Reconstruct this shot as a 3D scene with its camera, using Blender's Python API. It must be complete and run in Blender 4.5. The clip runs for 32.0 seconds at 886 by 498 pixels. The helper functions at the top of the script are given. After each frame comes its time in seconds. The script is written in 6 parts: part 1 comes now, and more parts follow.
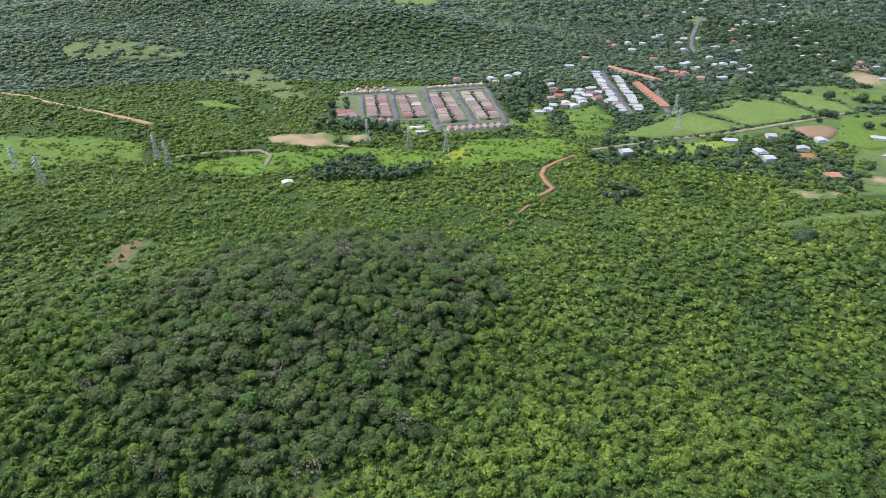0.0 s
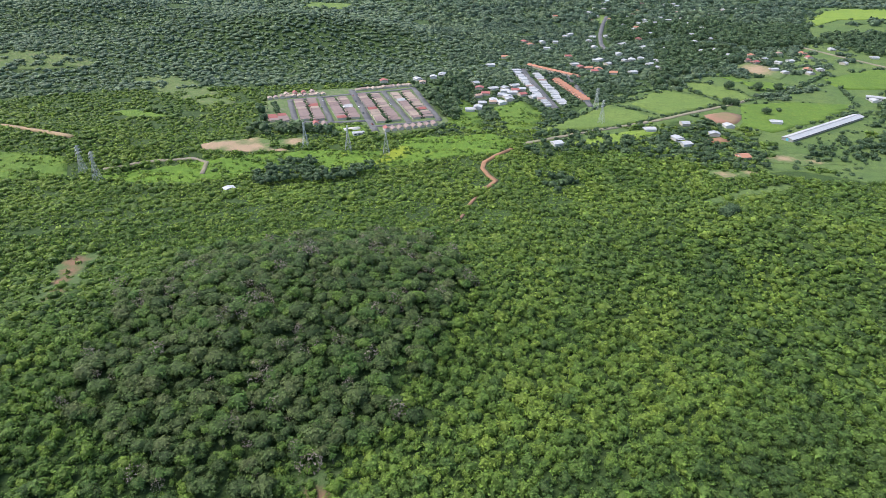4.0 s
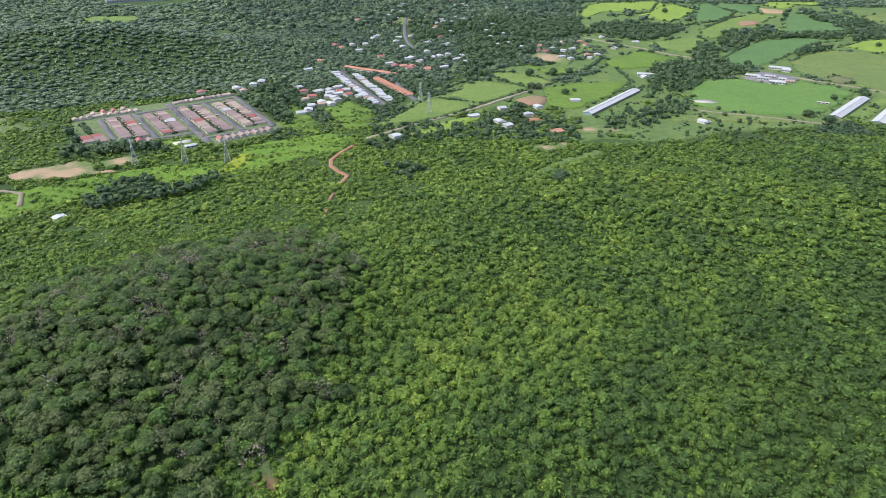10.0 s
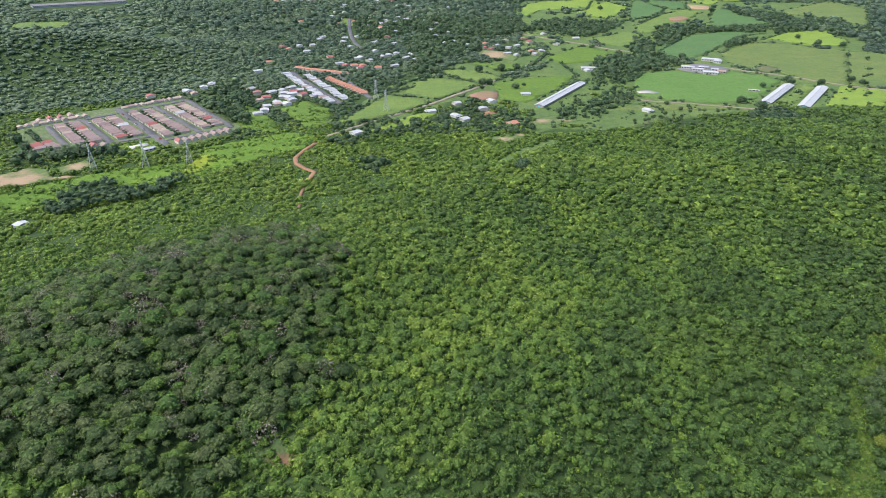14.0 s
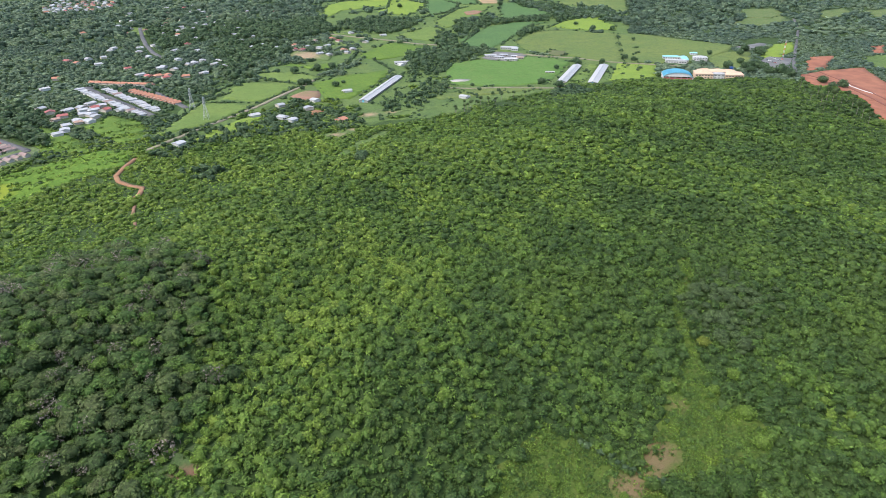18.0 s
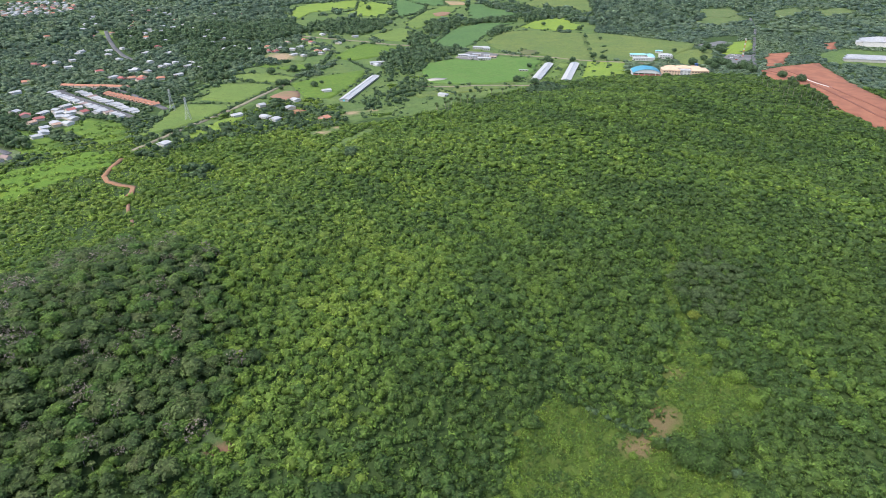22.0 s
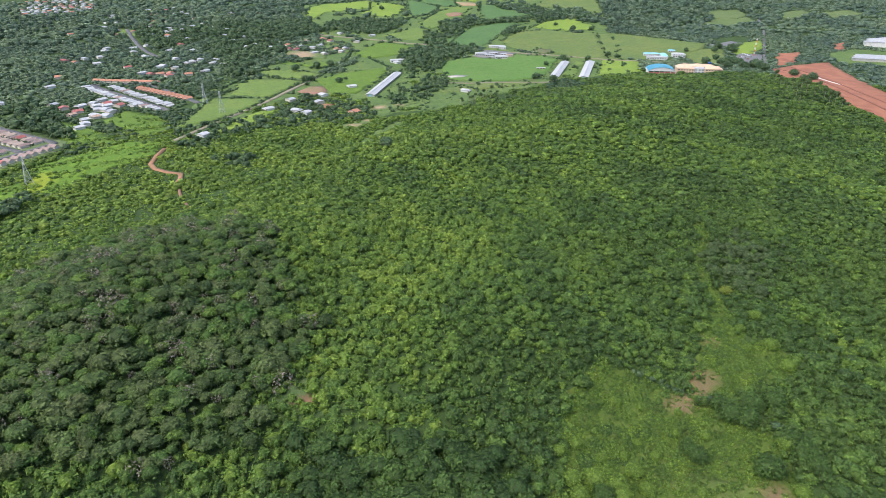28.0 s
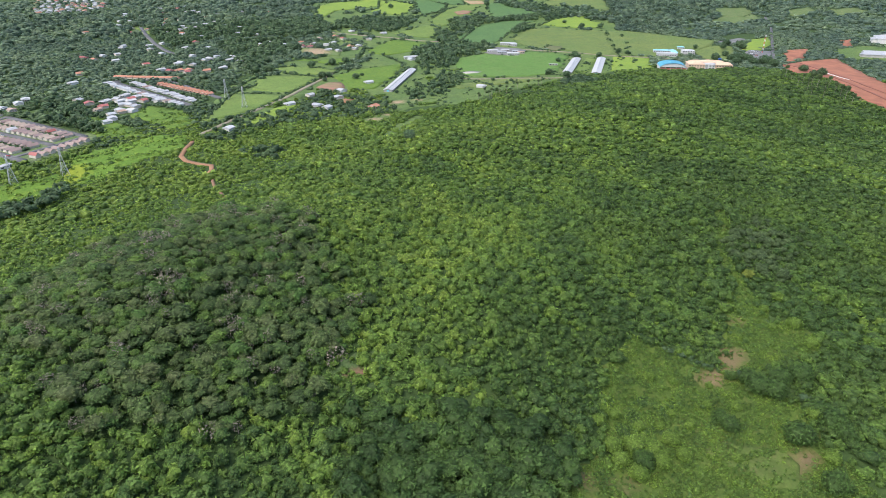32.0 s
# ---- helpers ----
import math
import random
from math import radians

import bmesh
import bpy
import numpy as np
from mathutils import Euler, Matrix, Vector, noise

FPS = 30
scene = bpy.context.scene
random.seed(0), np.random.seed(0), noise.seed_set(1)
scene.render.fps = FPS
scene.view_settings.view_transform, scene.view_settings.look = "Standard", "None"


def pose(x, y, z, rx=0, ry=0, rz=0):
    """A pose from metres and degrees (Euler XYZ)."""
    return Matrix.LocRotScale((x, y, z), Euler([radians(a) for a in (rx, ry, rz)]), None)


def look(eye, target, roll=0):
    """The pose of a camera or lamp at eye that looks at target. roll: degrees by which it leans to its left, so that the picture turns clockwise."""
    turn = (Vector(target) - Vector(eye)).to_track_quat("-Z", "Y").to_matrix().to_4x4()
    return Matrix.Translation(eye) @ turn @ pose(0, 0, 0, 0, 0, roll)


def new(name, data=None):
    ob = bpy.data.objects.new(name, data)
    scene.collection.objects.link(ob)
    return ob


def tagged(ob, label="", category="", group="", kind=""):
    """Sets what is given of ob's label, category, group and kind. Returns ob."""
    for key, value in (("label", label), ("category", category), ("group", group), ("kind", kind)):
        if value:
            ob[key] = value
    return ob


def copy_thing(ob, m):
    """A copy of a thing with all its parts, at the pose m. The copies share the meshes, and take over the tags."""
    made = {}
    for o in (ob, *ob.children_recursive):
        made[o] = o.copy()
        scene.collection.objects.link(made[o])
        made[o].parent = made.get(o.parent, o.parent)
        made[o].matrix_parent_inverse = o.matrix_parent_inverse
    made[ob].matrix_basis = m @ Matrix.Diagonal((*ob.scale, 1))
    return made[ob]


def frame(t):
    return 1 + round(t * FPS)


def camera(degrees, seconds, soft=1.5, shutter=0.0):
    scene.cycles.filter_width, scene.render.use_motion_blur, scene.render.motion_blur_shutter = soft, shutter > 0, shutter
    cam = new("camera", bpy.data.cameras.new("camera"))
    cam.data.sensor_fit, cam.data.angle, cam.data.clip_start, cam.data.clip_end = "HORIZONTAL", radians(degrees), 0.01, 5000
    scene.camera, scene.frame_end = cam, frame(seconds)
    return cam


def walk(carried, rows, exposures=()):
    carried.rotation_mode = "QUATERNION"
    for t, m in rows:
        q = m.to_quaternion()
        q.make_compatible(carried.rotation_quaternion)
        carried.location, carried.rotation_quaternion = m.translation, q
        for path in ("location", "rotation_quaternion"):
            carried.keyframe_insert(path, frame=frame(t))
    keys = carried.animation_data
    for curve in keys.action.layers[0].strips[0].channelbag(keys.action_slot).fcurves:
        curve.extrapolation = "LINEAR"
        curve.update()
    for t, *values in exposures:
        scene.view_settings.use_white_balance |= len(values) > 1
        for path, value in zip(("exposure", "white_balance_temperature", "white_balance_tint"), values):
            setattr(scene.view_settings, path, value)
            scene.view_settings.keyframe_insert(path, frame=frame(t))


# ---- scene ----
from mathutils import geometry

SKY, SUN, EXPOSURE = 0.15, 1.05, 1.0
cam = camera(71.39, 32.0, soft=0.6)


def view(x, y, z, yaw, pitch, roll):
    """A camera pose: yaw clockwise from +y, pitch above the horizon, roll about the line of sight."""
    return pose(x, y, z, 90 + pitch, 0, -yaw) @ pose(0, 0, 0, 0, 0, roll)


FLIGHT = (
    (0, 0.00, 0.00, 200.00, 0.001, -28.399, 0.065),
    (1, -7.65, -3.24, 199.64, 1.763, -28.296, 0.088),
    (2, -15.06, -5.93, 199.24, 3.943, -28.162, 0.264),
    (2.5, -18.62, -7.09, 199.04, 4.339, -28.116, 0.329),
    (4.5, -32.69, -11.58, 198.20, 10.742, -27.991, 0.399),
    (5, -36.21, -12.64, 197.99, 12.826, -27.926, 0.426),
    (6, -43.64, -14.95, 197.55, 16.044, -27.816, 0.405),
    (7, -51.34, -17.41, 197.13, 19.361, -27.701, 0.400),
    (8, -58.72, -19.83, 196.63, 22.149, -27.603, 0.294),
    (9, -64.86, -22.42, 195.80, 24.607, -27.477, 0.313),
    (10, -71.33, -24.90, 194.91, 27.030, -27.374, 0.240),
    (11, -78.38, -26.73, 194.18, 28.628, -27.297, 0.119),
    (12, -85.60, -28.21, 193.51, 30.118, -27.254, 0.110),
    (13, -92.89, -29.61, 192.91, 31.492, -27.227, 0.098),
    (13.5, -96.46, -30.27, 192.65, 32.085, -27.207, 0.059),
    (15.5, -110.67, -32.59, 191.58, 34.095, -27.178, 0.038),
    (16, -114.17, -32.93, 191.17, 34.583, -27.163, 0.029),
    (16.5, -117.52, -32.90, 190.62, 37.155, -27.162, 0.007),
    (17, -120.98, -32.66, 190.03, 42.770, -27.126, -0.133),
    (17.5, -124.48, -32.22, 189.47, 47.035, -27.099, -0.317),
    (18, -128.03, -31.61, 188.99, 50.274, -27.078, -0.436),
    (18.5, -131.67, -30.92, 188.61, 52.540, -27.048, -0.545),
    (19, -135.35, -30.12, 188.31, 53.520, -27.019, -0.523),
    (19.5, -138.98, -29.23, 188.05, 53.691, -26.979, -0.502),
    (20, -142.57, -28.33, 187.81, 53.710, -26.962, -0.397),
    (21, -149.56, -26.60, 187.35, 53.744, -26.895, -0.399),
    (22, -156.40, -25.12, 186.86, 53.760, -26.845, -0.350),
    (23, -163.15, -23.90, 186.27, 53.736, -26.797, -0.280),
    (24, -170.01, -22.84, 185.60, 53.778, -26.714, -0.215),
    (25, -177.10, -21.81, 185.01, 53.773, -26.687, -0.150),
    (25.5, -180.65, -21.19, 184.82, 53.767, -26.666, -0.149),
    (27.5, -195.08, -18.35, 184.32, 53.787, -26.657, -0.010),
    (28, -198.69, -17.54, 184.21, 53.742, -26.626, -0.113),
    (29, -205.72, -15.69, 183.99, 53.753, -26.639, -0.040),
    (30, -212.75, -13.82, 183.65, 53.789, -26.672, 0.037),
    (31, -219.63, -12.18, 183.10, 53.751, -26.670, 0.010),
    (32, -226.41, -10.74, 182.43, 53.641, -26.663, -0.202),
)
walk(cam, [(t, view(*p)) for t, *p in FLIGHT], [(0, EXPOSURE, 6200, 10), (32, EXPOSURE, 6200, 10)])

# ---- world, sun ----
world = bpy.data.worlds.new("overcast_sky")
scene.world = world
world.use_nodes = True
wn = world.node_tree.nodes
sky_tex = wn.new("ShaderNodeTexSky")
sky_tex.sky_type = "NISHITA"
sky_tex.sun_disc = False
sky_tex.sun_elevation = radians(58.7)
sky_tex.sun_rotation = radians(-71.6)
sky_tex.air_density, sky_tex.dust_density, sky_tex.ozone_density = 1.0, 4.0, 1.0
wn["Background"].inputs["Strength"].default_value = SKY
world.node_tree.links.new(sky_tex.outputs["Color"], wn["Background"].inputs["Color"])
sun = new("sun", bpy.data.lights.new("sun", "SUN"))
sun.data.energy, sun.data.angle, sun.data.color = SUN, radians(44), (1.0, 0.96, 0.88)
sun.matrix_world = look((-300, 100, 520), (0, 0, 0))

# ---- materials ----
Z3 = (0.0, 0.0, 0.0)


def graph(name):
    m = bpy.data.materials.new(name)
    m.use_nodes = True
    nt = m.node_tree
    return m, nt, nt.nodes["Principled BSDF"]


def node(nt, kind, **values):
    n = nt.nodes.new(kind)
    for key, value in values.items():
        n.inputs[key.replace("_", " ")].default_value = value
    return n


def mixc(nt, fac, a, b, mode="MIX"):
    n = nt.nodes.new("ShaderNodeMix")
    n.data_type, n.blend_type = "RGBA", mode
    for slot, value in ((0, fac), (6, a), (7, b)):
        if isinstance(value, bpy.types.NodeSocket):
            nt.links.new(value, n.inputs[slot])
        else:
            n.inputs[slot].default_value = value if slot == 0 else (*value, 1)
    return n.outputs[2]


def ramp(nt, fac, lo, hi):
    n = nt.nodes.new("ShaderNodeMapRange")
    nt.links.new(fac, n.inputs[0])
    n.inputs[1].default_value, n.inputs[2].default_value = lo, hi
    return n.outputs[0]


def spot(nt, scale, detail=4.0, where="Object", rough=0.6):
    """Noise over the thing's own space or the world's."""
    n = node(nt, "ShaderNodeTexNoise", Scale=scale, Detail=detail, Roughness=rough)
    if where == "World":
        g = nt.nodes.new("ShaderNodeNewGeometry")
        nt.links.new(g.outputs["Position"], n.inputs["Vector"])
    else:
        c = nt.nodes.new("ShaderNodeTexCoord")
        nt.links.new(c.outputs["Object"], n.inputs["Vector"])
    return n.outputs["Fac"]


def bumped(nt, bsdf, height, strength, distance):
    b = node(nt, "ShaderNodeBump", Strength=strength, Distance=distance)
    nt.links.new(height, b.inputs["Height"])
    nt.links.new(b.outputs["Normal"], bsdf.inputs["Normal"])


def plain(name, a, b, scale=0.6, rough=0.8, metal=0.0, fine=6.0, bump=0.3, each=0.0, where="Object"):
    """A surface in two tones at two scales, with relief; each: how far pieces differ from one another."""
    m, nt, s = graph(name)
    big = spot(nt, scale, 3, where)
    small = spot(nt, fine, 5, where)
    c = mixc(nt, ramp(nt, big, 0.35, 0.65), a, b)
    dark = tuple(x * 0.62 for x in a)
    c = mixc(nt, ramp(nt, small, 0.58, 0.8), c, dark)
    if each:
        o = nt.nodes.new("ShaderNodeObjectInfo")
        c = mixc(nt, ramp(nt, o.outputs["Random"], 0.0, 1.0 / each), c, tuple(min(1, x * 1.5 + 0.03) for x in b))
    nt.links.new(c, s.inputs["Base Color"])
    s.inputs["Roughness"].default_value, s.inputs["Metallic"].default_value = rough, metal
    if bump:
        bumped(nt, s, small, bump, 0.05)
    return m


def leafy(name, tones, patch=(0.10, 0.13, 0.02), patch_scale=0.012, patch_amount=0.35, rough=0.6):
    """Foliage: each tree has its tone, each spray of leaves its own shade, and stands vary over the land."""
    m, nt, s = graph(name)
    tone = nt.nodes.new("ShaderNodeAttribute")
    tone.attribute_name = "tone"
    leaf = nt.nodes.new("ShaderNodeAttribute")
    leaf.attribute_name = "spray"
    # extra blue in every leaf tone, standing in for haze in the air
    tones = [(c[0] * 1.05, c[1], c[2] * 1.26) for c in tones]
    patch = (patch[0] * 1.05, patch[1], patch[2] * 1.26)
    cr = nt.nodes.new("ShaderNodeValToRGB")
    el = cr.color_ramp.elements
    while len(el) < len(tones):
        el.new(0.5)
    for i, c in enumerate(tones):
        el[i].position = i / (len(tones) - 1)
        el[i].color = (*c, 1)
    nt.links.new(tone.outputs["Fac"], cr.inputs["Fac"])
    c = mixc(nt, 0.5, cr.outputs["Color"], patch)
    big = ramp(nt, spot(nt, patch_scale, 3, "World"), 0.45, 0.7)
    mul = nt.nodes.new("ShaderNodeMath")
    mul.operation = "MULTIPLY"
    nt.links.new(big, mul.inputs[0])
    mul.inputs[1].default_value = patch_amount
    nt.links.new(mul.outputs[0], c.node.inputs[0])
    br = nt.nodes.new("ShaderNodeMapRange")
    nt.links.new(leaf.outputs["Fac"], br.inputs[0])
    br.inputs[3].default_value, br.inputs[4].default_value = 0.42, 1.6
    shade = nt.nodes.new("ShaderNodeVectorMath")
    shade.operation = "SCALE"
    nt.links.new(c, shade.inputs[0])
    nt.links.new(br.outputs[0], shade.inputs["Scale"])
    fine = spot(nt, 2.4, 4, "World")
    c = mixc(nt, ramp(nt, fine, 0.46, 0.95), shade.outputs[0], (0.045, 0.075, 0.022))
    # glints on the leaves, painted into the base colour as lighter specks
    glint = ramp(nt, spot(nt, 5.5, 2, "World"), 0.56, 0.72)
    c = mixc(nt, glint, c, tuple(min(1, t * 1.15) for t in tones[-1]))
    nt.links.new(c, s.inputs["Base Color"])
    s.inputs["Roughness"].default_value = rough
    s.inputs["Specular IOR Level"].default_value = 0.3
    bumped(nt, s, fine, 0.7, 0.4)
    thin = nt.nodes.new("ShaderNodeBsdfTranslucent")
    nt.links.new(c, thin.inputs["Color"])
    both = nt.nodes.new("ShaderNodeMixShader")
    both.inputs[0].default_value = 0.36
    nt.links.new(s.outputs[0], both.inputs[1])
    nt.links.new(thin.outputs[0], both.inputs[2])
    nt.links.new(both.outputs[0], nt.nodes["Material Output"].inputs["Surface"])
    return m


def grassy(name, a, b, c3, scale=0.02, bump=0.6, soil=None):
    """Grass or herb ground: stands of three tones, tufts and stems; soil shows where the ground is worn."""
    # blue raised in all grass tones to imitate valley haze
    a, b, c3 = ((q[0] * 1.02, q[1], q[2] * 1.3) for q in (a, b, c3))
    m, nt, s = graph(name)
    c = mixc(nt, ramp(nt, spot(nt, scale, 5, "World"), 0.38, 0.62), a, b)
    c = mixc(nt, ramp(nt, spot(nt, scale * 4.3, 6, "World", 0.7), 0.5, 0.72), c, c3)
    clump = spot(nt, 0.17, 5, "World", 0.7)
    c = mixc(nt, ramp(nt, clump, 0.5, 0.78), c, tuple(x * 0.62 for x in a))
    tuft = spot(nt, 0.7, 6, "World", 0.75)
    c = mixc(nt, ramp(nt, tuft, 0.45, 0.8), c, tuple(x * 0.45 for x in a))
    if soil:
        worn = nt.nodes.new("ShaderNodeAttribute")
        worn.attribute_name = "worn"
        add = nt.nodes.new("ShaderNodeMath")
        add.operation = "MULTIPLY_ADD"
        nt.links.new(spot(nt, 0.16, 7, "World", 0.75), add.inputs[0])
        add.inputs[1].default_value = 1.3
        nt.links.new(worn.outputs["Fac"], add.inputs[2])
        c = mixc(nt, ramp(nt, add.outputs[0], 0.95, 1.45), c, soil)
    nt.links.new(c, s.inputs["Base Color"])
    s.inputs["Roughness"].default_value = 0.85
    s.inputs["Specular IOR Level"].default_value = 0.15
    bumped(nt, s, tuft, bump, 0.8)
    return m


# undergrowth tones kept dark: shade under the canopy is put into the colour
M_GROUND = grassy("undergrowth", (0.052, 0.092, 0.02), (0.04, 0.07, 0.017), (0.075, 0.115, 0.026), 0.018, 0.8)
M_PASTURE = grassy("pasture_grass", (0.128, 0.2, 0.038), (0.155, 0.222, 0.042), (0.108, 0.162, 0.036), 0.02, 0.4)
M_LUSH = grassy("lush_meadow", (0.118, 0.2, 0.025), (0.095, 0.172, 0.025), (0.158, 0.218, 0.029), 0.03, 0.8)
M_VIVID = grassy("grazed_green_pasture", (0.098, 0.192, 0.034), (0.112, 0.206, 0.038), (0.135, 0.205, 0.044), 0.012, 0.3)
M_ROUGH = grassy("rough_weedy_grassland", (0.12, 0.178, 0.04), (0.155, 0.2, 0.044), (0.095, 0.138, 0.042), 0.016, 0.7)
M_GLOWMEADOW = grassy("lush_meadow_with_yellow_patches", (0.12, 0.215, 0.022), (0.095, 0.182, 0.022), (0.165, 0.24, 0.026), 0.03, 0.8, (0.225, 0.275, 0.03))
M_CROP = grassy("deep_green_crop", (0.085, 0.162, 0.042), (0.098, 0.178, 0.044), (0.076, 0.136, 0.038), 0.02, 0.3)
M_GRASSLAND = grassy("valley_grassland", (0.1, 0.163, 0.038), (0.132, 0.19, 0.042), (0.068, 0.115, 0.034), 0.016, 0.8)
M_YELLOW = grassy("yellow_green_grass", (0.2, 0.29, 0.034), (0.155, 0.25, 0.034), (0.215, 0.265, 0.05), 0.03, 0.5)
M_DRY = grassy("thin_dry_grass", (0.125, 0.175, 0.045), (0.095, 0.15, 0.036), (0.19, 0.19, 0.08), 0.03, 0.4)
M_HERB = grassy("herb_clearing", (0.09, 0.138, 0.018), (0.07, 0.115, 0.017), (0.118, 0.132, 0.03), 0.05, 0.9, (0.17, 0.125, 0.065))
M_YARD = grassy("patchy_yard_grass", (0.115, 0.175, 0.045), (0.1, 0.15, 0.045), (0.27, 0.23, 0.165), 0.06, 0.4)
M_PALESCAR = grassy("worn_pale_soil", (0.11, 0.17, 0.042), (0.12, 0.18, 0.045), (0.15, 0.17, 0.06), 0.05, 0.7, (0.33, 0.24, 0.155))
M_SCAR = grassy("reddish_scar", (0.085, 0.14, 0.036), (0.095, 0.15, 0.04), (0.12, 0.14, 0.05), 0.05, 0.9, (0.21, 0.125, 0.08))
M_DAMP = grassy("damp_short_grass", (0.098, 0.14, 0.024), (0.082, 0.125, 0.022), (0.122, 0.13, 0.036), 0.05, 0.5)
M_BARESOIL = plain("bare_pale_soil", (0.36, 0.24, 0.14), (0.25, 0.20, 0.10), 0.05, 0.95, fine=0.6, where="World")
M_TAN = plain("trodden_brown_soil", (0.12, 0.118, 0.048), (0.09, 0.122, 0.036), 0.4, 0.95, fine=0.9, where="World")
M_REDGRASS = plain("reddish_worn_ground", (0.27, 0.135, 0.095), (0.19, 0.15, 0.07), 0.05, 0.95, fine=0.5, where="World")
M_REDSOIL = plain("red_laterite", (0.31, 0.125, 0.068), (0.215, 0.082, 0.046), 0.05, 0.95, fine=0.35, where="World")
M_DARKRED = plain("damp_red_track", (0.16, 0.06, 0.04), (0.20, 0.075, 0.045), 0.05, 0.9, fine=0.6, where="World")
M_REDROAD = plain("reddish_dirt_road", (0.29, 0.155, 0.085), (0.23, 0.13, 0.07), 0.08, 0.95, fine=0.9, where="World")
M_GREYDIRT = plain("greyish_dirt_road", (0.23, 0.20, 0.15), (0.20, 0.19, 0.11), 0.06, 0.95, fine=0.9, where="World")
M_ASPHALT = plain("worn_asphalt", (0.09, 0.09, 0.094), (0.12, 0.12, 0.123), 0.08, 0.9, fine=2.0, where="World")
M_GREYFIELD = plain("grey_paved_yard", (0.16, 0.16, 0.16), (0.13, 0.13, 0.125), 0.04, 0.9, fine=0.8, where="World")
M_PALECOURT = plain("pale_court_concrete", (0.48, 0.46, 0.42), (0.4, 0.385, 0.35), 0.15, 0.9, fine=1.5, where="World")
M_WATER = plain("muddy_pond", (0.42, 0.40, 0.36), (0.36, 0.33, 0.28), 0.05, 0.25, fine=0.3, bump=0.05)
M_BARK = plain("pale_bark", (0.30, 0.27, 0.22), (0.20, 0.18, 0.14), 1.5, 0.9)
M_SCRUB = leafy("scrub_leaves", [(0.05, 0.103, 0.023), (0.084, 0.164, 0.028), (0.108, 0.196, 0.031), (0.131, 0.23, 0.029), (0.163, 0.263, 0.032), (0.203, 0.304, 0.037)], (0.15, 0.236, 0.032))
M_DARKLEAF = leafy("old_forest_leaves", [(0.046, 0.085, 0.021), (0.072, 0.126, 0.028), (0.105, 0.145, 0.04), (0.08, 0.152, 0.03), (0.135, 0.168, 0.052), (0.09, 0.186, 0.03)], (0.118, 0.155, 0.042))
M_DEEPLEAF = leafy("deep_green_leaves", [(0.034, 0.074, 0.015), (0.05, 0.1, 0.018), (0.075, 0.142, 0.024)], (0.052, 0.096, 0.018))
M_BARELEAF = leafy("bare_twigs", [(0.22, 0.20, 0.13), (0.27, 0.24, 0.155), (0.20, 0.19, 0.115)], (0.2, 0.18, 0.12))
# leaf tones bluer than the trees' own, as painted haze
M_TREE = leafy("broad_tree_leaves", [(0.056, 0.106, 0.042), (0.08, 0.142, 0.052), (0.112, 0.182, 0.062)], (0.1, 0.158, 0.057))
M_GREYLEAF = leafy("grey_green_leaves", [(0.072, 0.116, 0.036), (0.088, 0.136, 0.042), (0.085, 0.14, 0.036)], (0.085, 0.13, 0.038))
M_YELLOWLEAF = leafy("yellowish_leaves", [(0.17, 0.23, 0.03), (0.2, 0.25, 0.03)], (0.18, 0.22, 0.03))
# haze of distance is put into the next two as blue-grey leaf tones
M_HAZYFARLEAF = leafy("distant_woods", [(0.088, 0.15, 0.092), (0.128, 0.202, 0.108), (0.165, 0.25, 0.122), (0.21, 0.3, 0.132)], (0.185, 0.268, 0.102), 0.007, 0.55)
M_HAZYVILLAGE = leafy("village_trees", [(0.076, 0.13, 0.074), (0.104, 0.17, 0.086), (0.132, 0.204, 0.096), (0.168, 0.248, 0.102)], (0.145, 0.21, 0.095), 0.006)
M_WALL = plain("cream_plaster", (0.50, 0.45, 0.37), (0.43, 0.39, 0.33), 0.4, 0.9, each=0.5)
M_WHITEWALL = plain("white_plaster", (0.62, 0.61, 0.58), (0.54, 0.53, 0.51), 0.4, 0.9)
M_PEACHWALL = plain("peach_plaster", (0.68, 0.50, 0.36), (0.62, 0.45, 0.32), 0.2, 0.9)
M_PINKROOF = plain("faded_pink_roofing", (0.265, 0.185, 0.165), (0.185, 0.135, 0.122), 0.25, 0.75, fine=3.0, each=0.6)
M_TANROOF = plain("weathered_beige_roofing", (0.36, 0.285, 0.225), (0.28, 0.215, 0.175), 0.25, 0.8, fine=3.0, each=0.5)
M_REDROOF = plain("red_painted_roofing", (0.33, 0.1, 0.085), (0.27, 0.088, 0.075), 0.3, 0.6, fine=3.0)
M_ORANGEROOF = plain("orange_tile_roofing", (0.38, 0.175, 0.105), (0.3, 0.14, 0.088), 0.3, 0.8, fine=3.0, each=0.3)
M_WHITEROOF = plain("pale_zinc_roofing", (0.415, 0.42, 0.425), (0.29, 0.292, 0.295), 0.3, 0.5, fine=2.0, each=0.6)
M_GREYROOF = plain("grey_zinc_roofing", (0.36, 0.37, 0.385), (0.27, 0.275, 0.285), 0.3, 0.55, fine=2.0, each=0.4)
M_RUSTROOF = plain("rusty_zinc_roofing", (0.30, 0.17, 0.11), (0.40, 0.33, 0.28), 0.5, 0.7, fine=2.0)
M_BLUEROOF = plain("sky_blue_roofing", (0.15, 0.5, 0.66), (0.19, 0.54, 0.69), 0.2, 0.5, fine=2.0)
M_DEEPBLUE = plain("dark_blue_tank_paint", (0.03, 0.08, 0.25), (0.04, 0.1, 0.28), 0.3, 0.5, fine=2.0)
M_TEALROOF = plain("light_blue_roofing", (0.22, 0.52, 0.66), (0.28, 0.56, 0.68), 0.2, 0.5, fine=2.0)
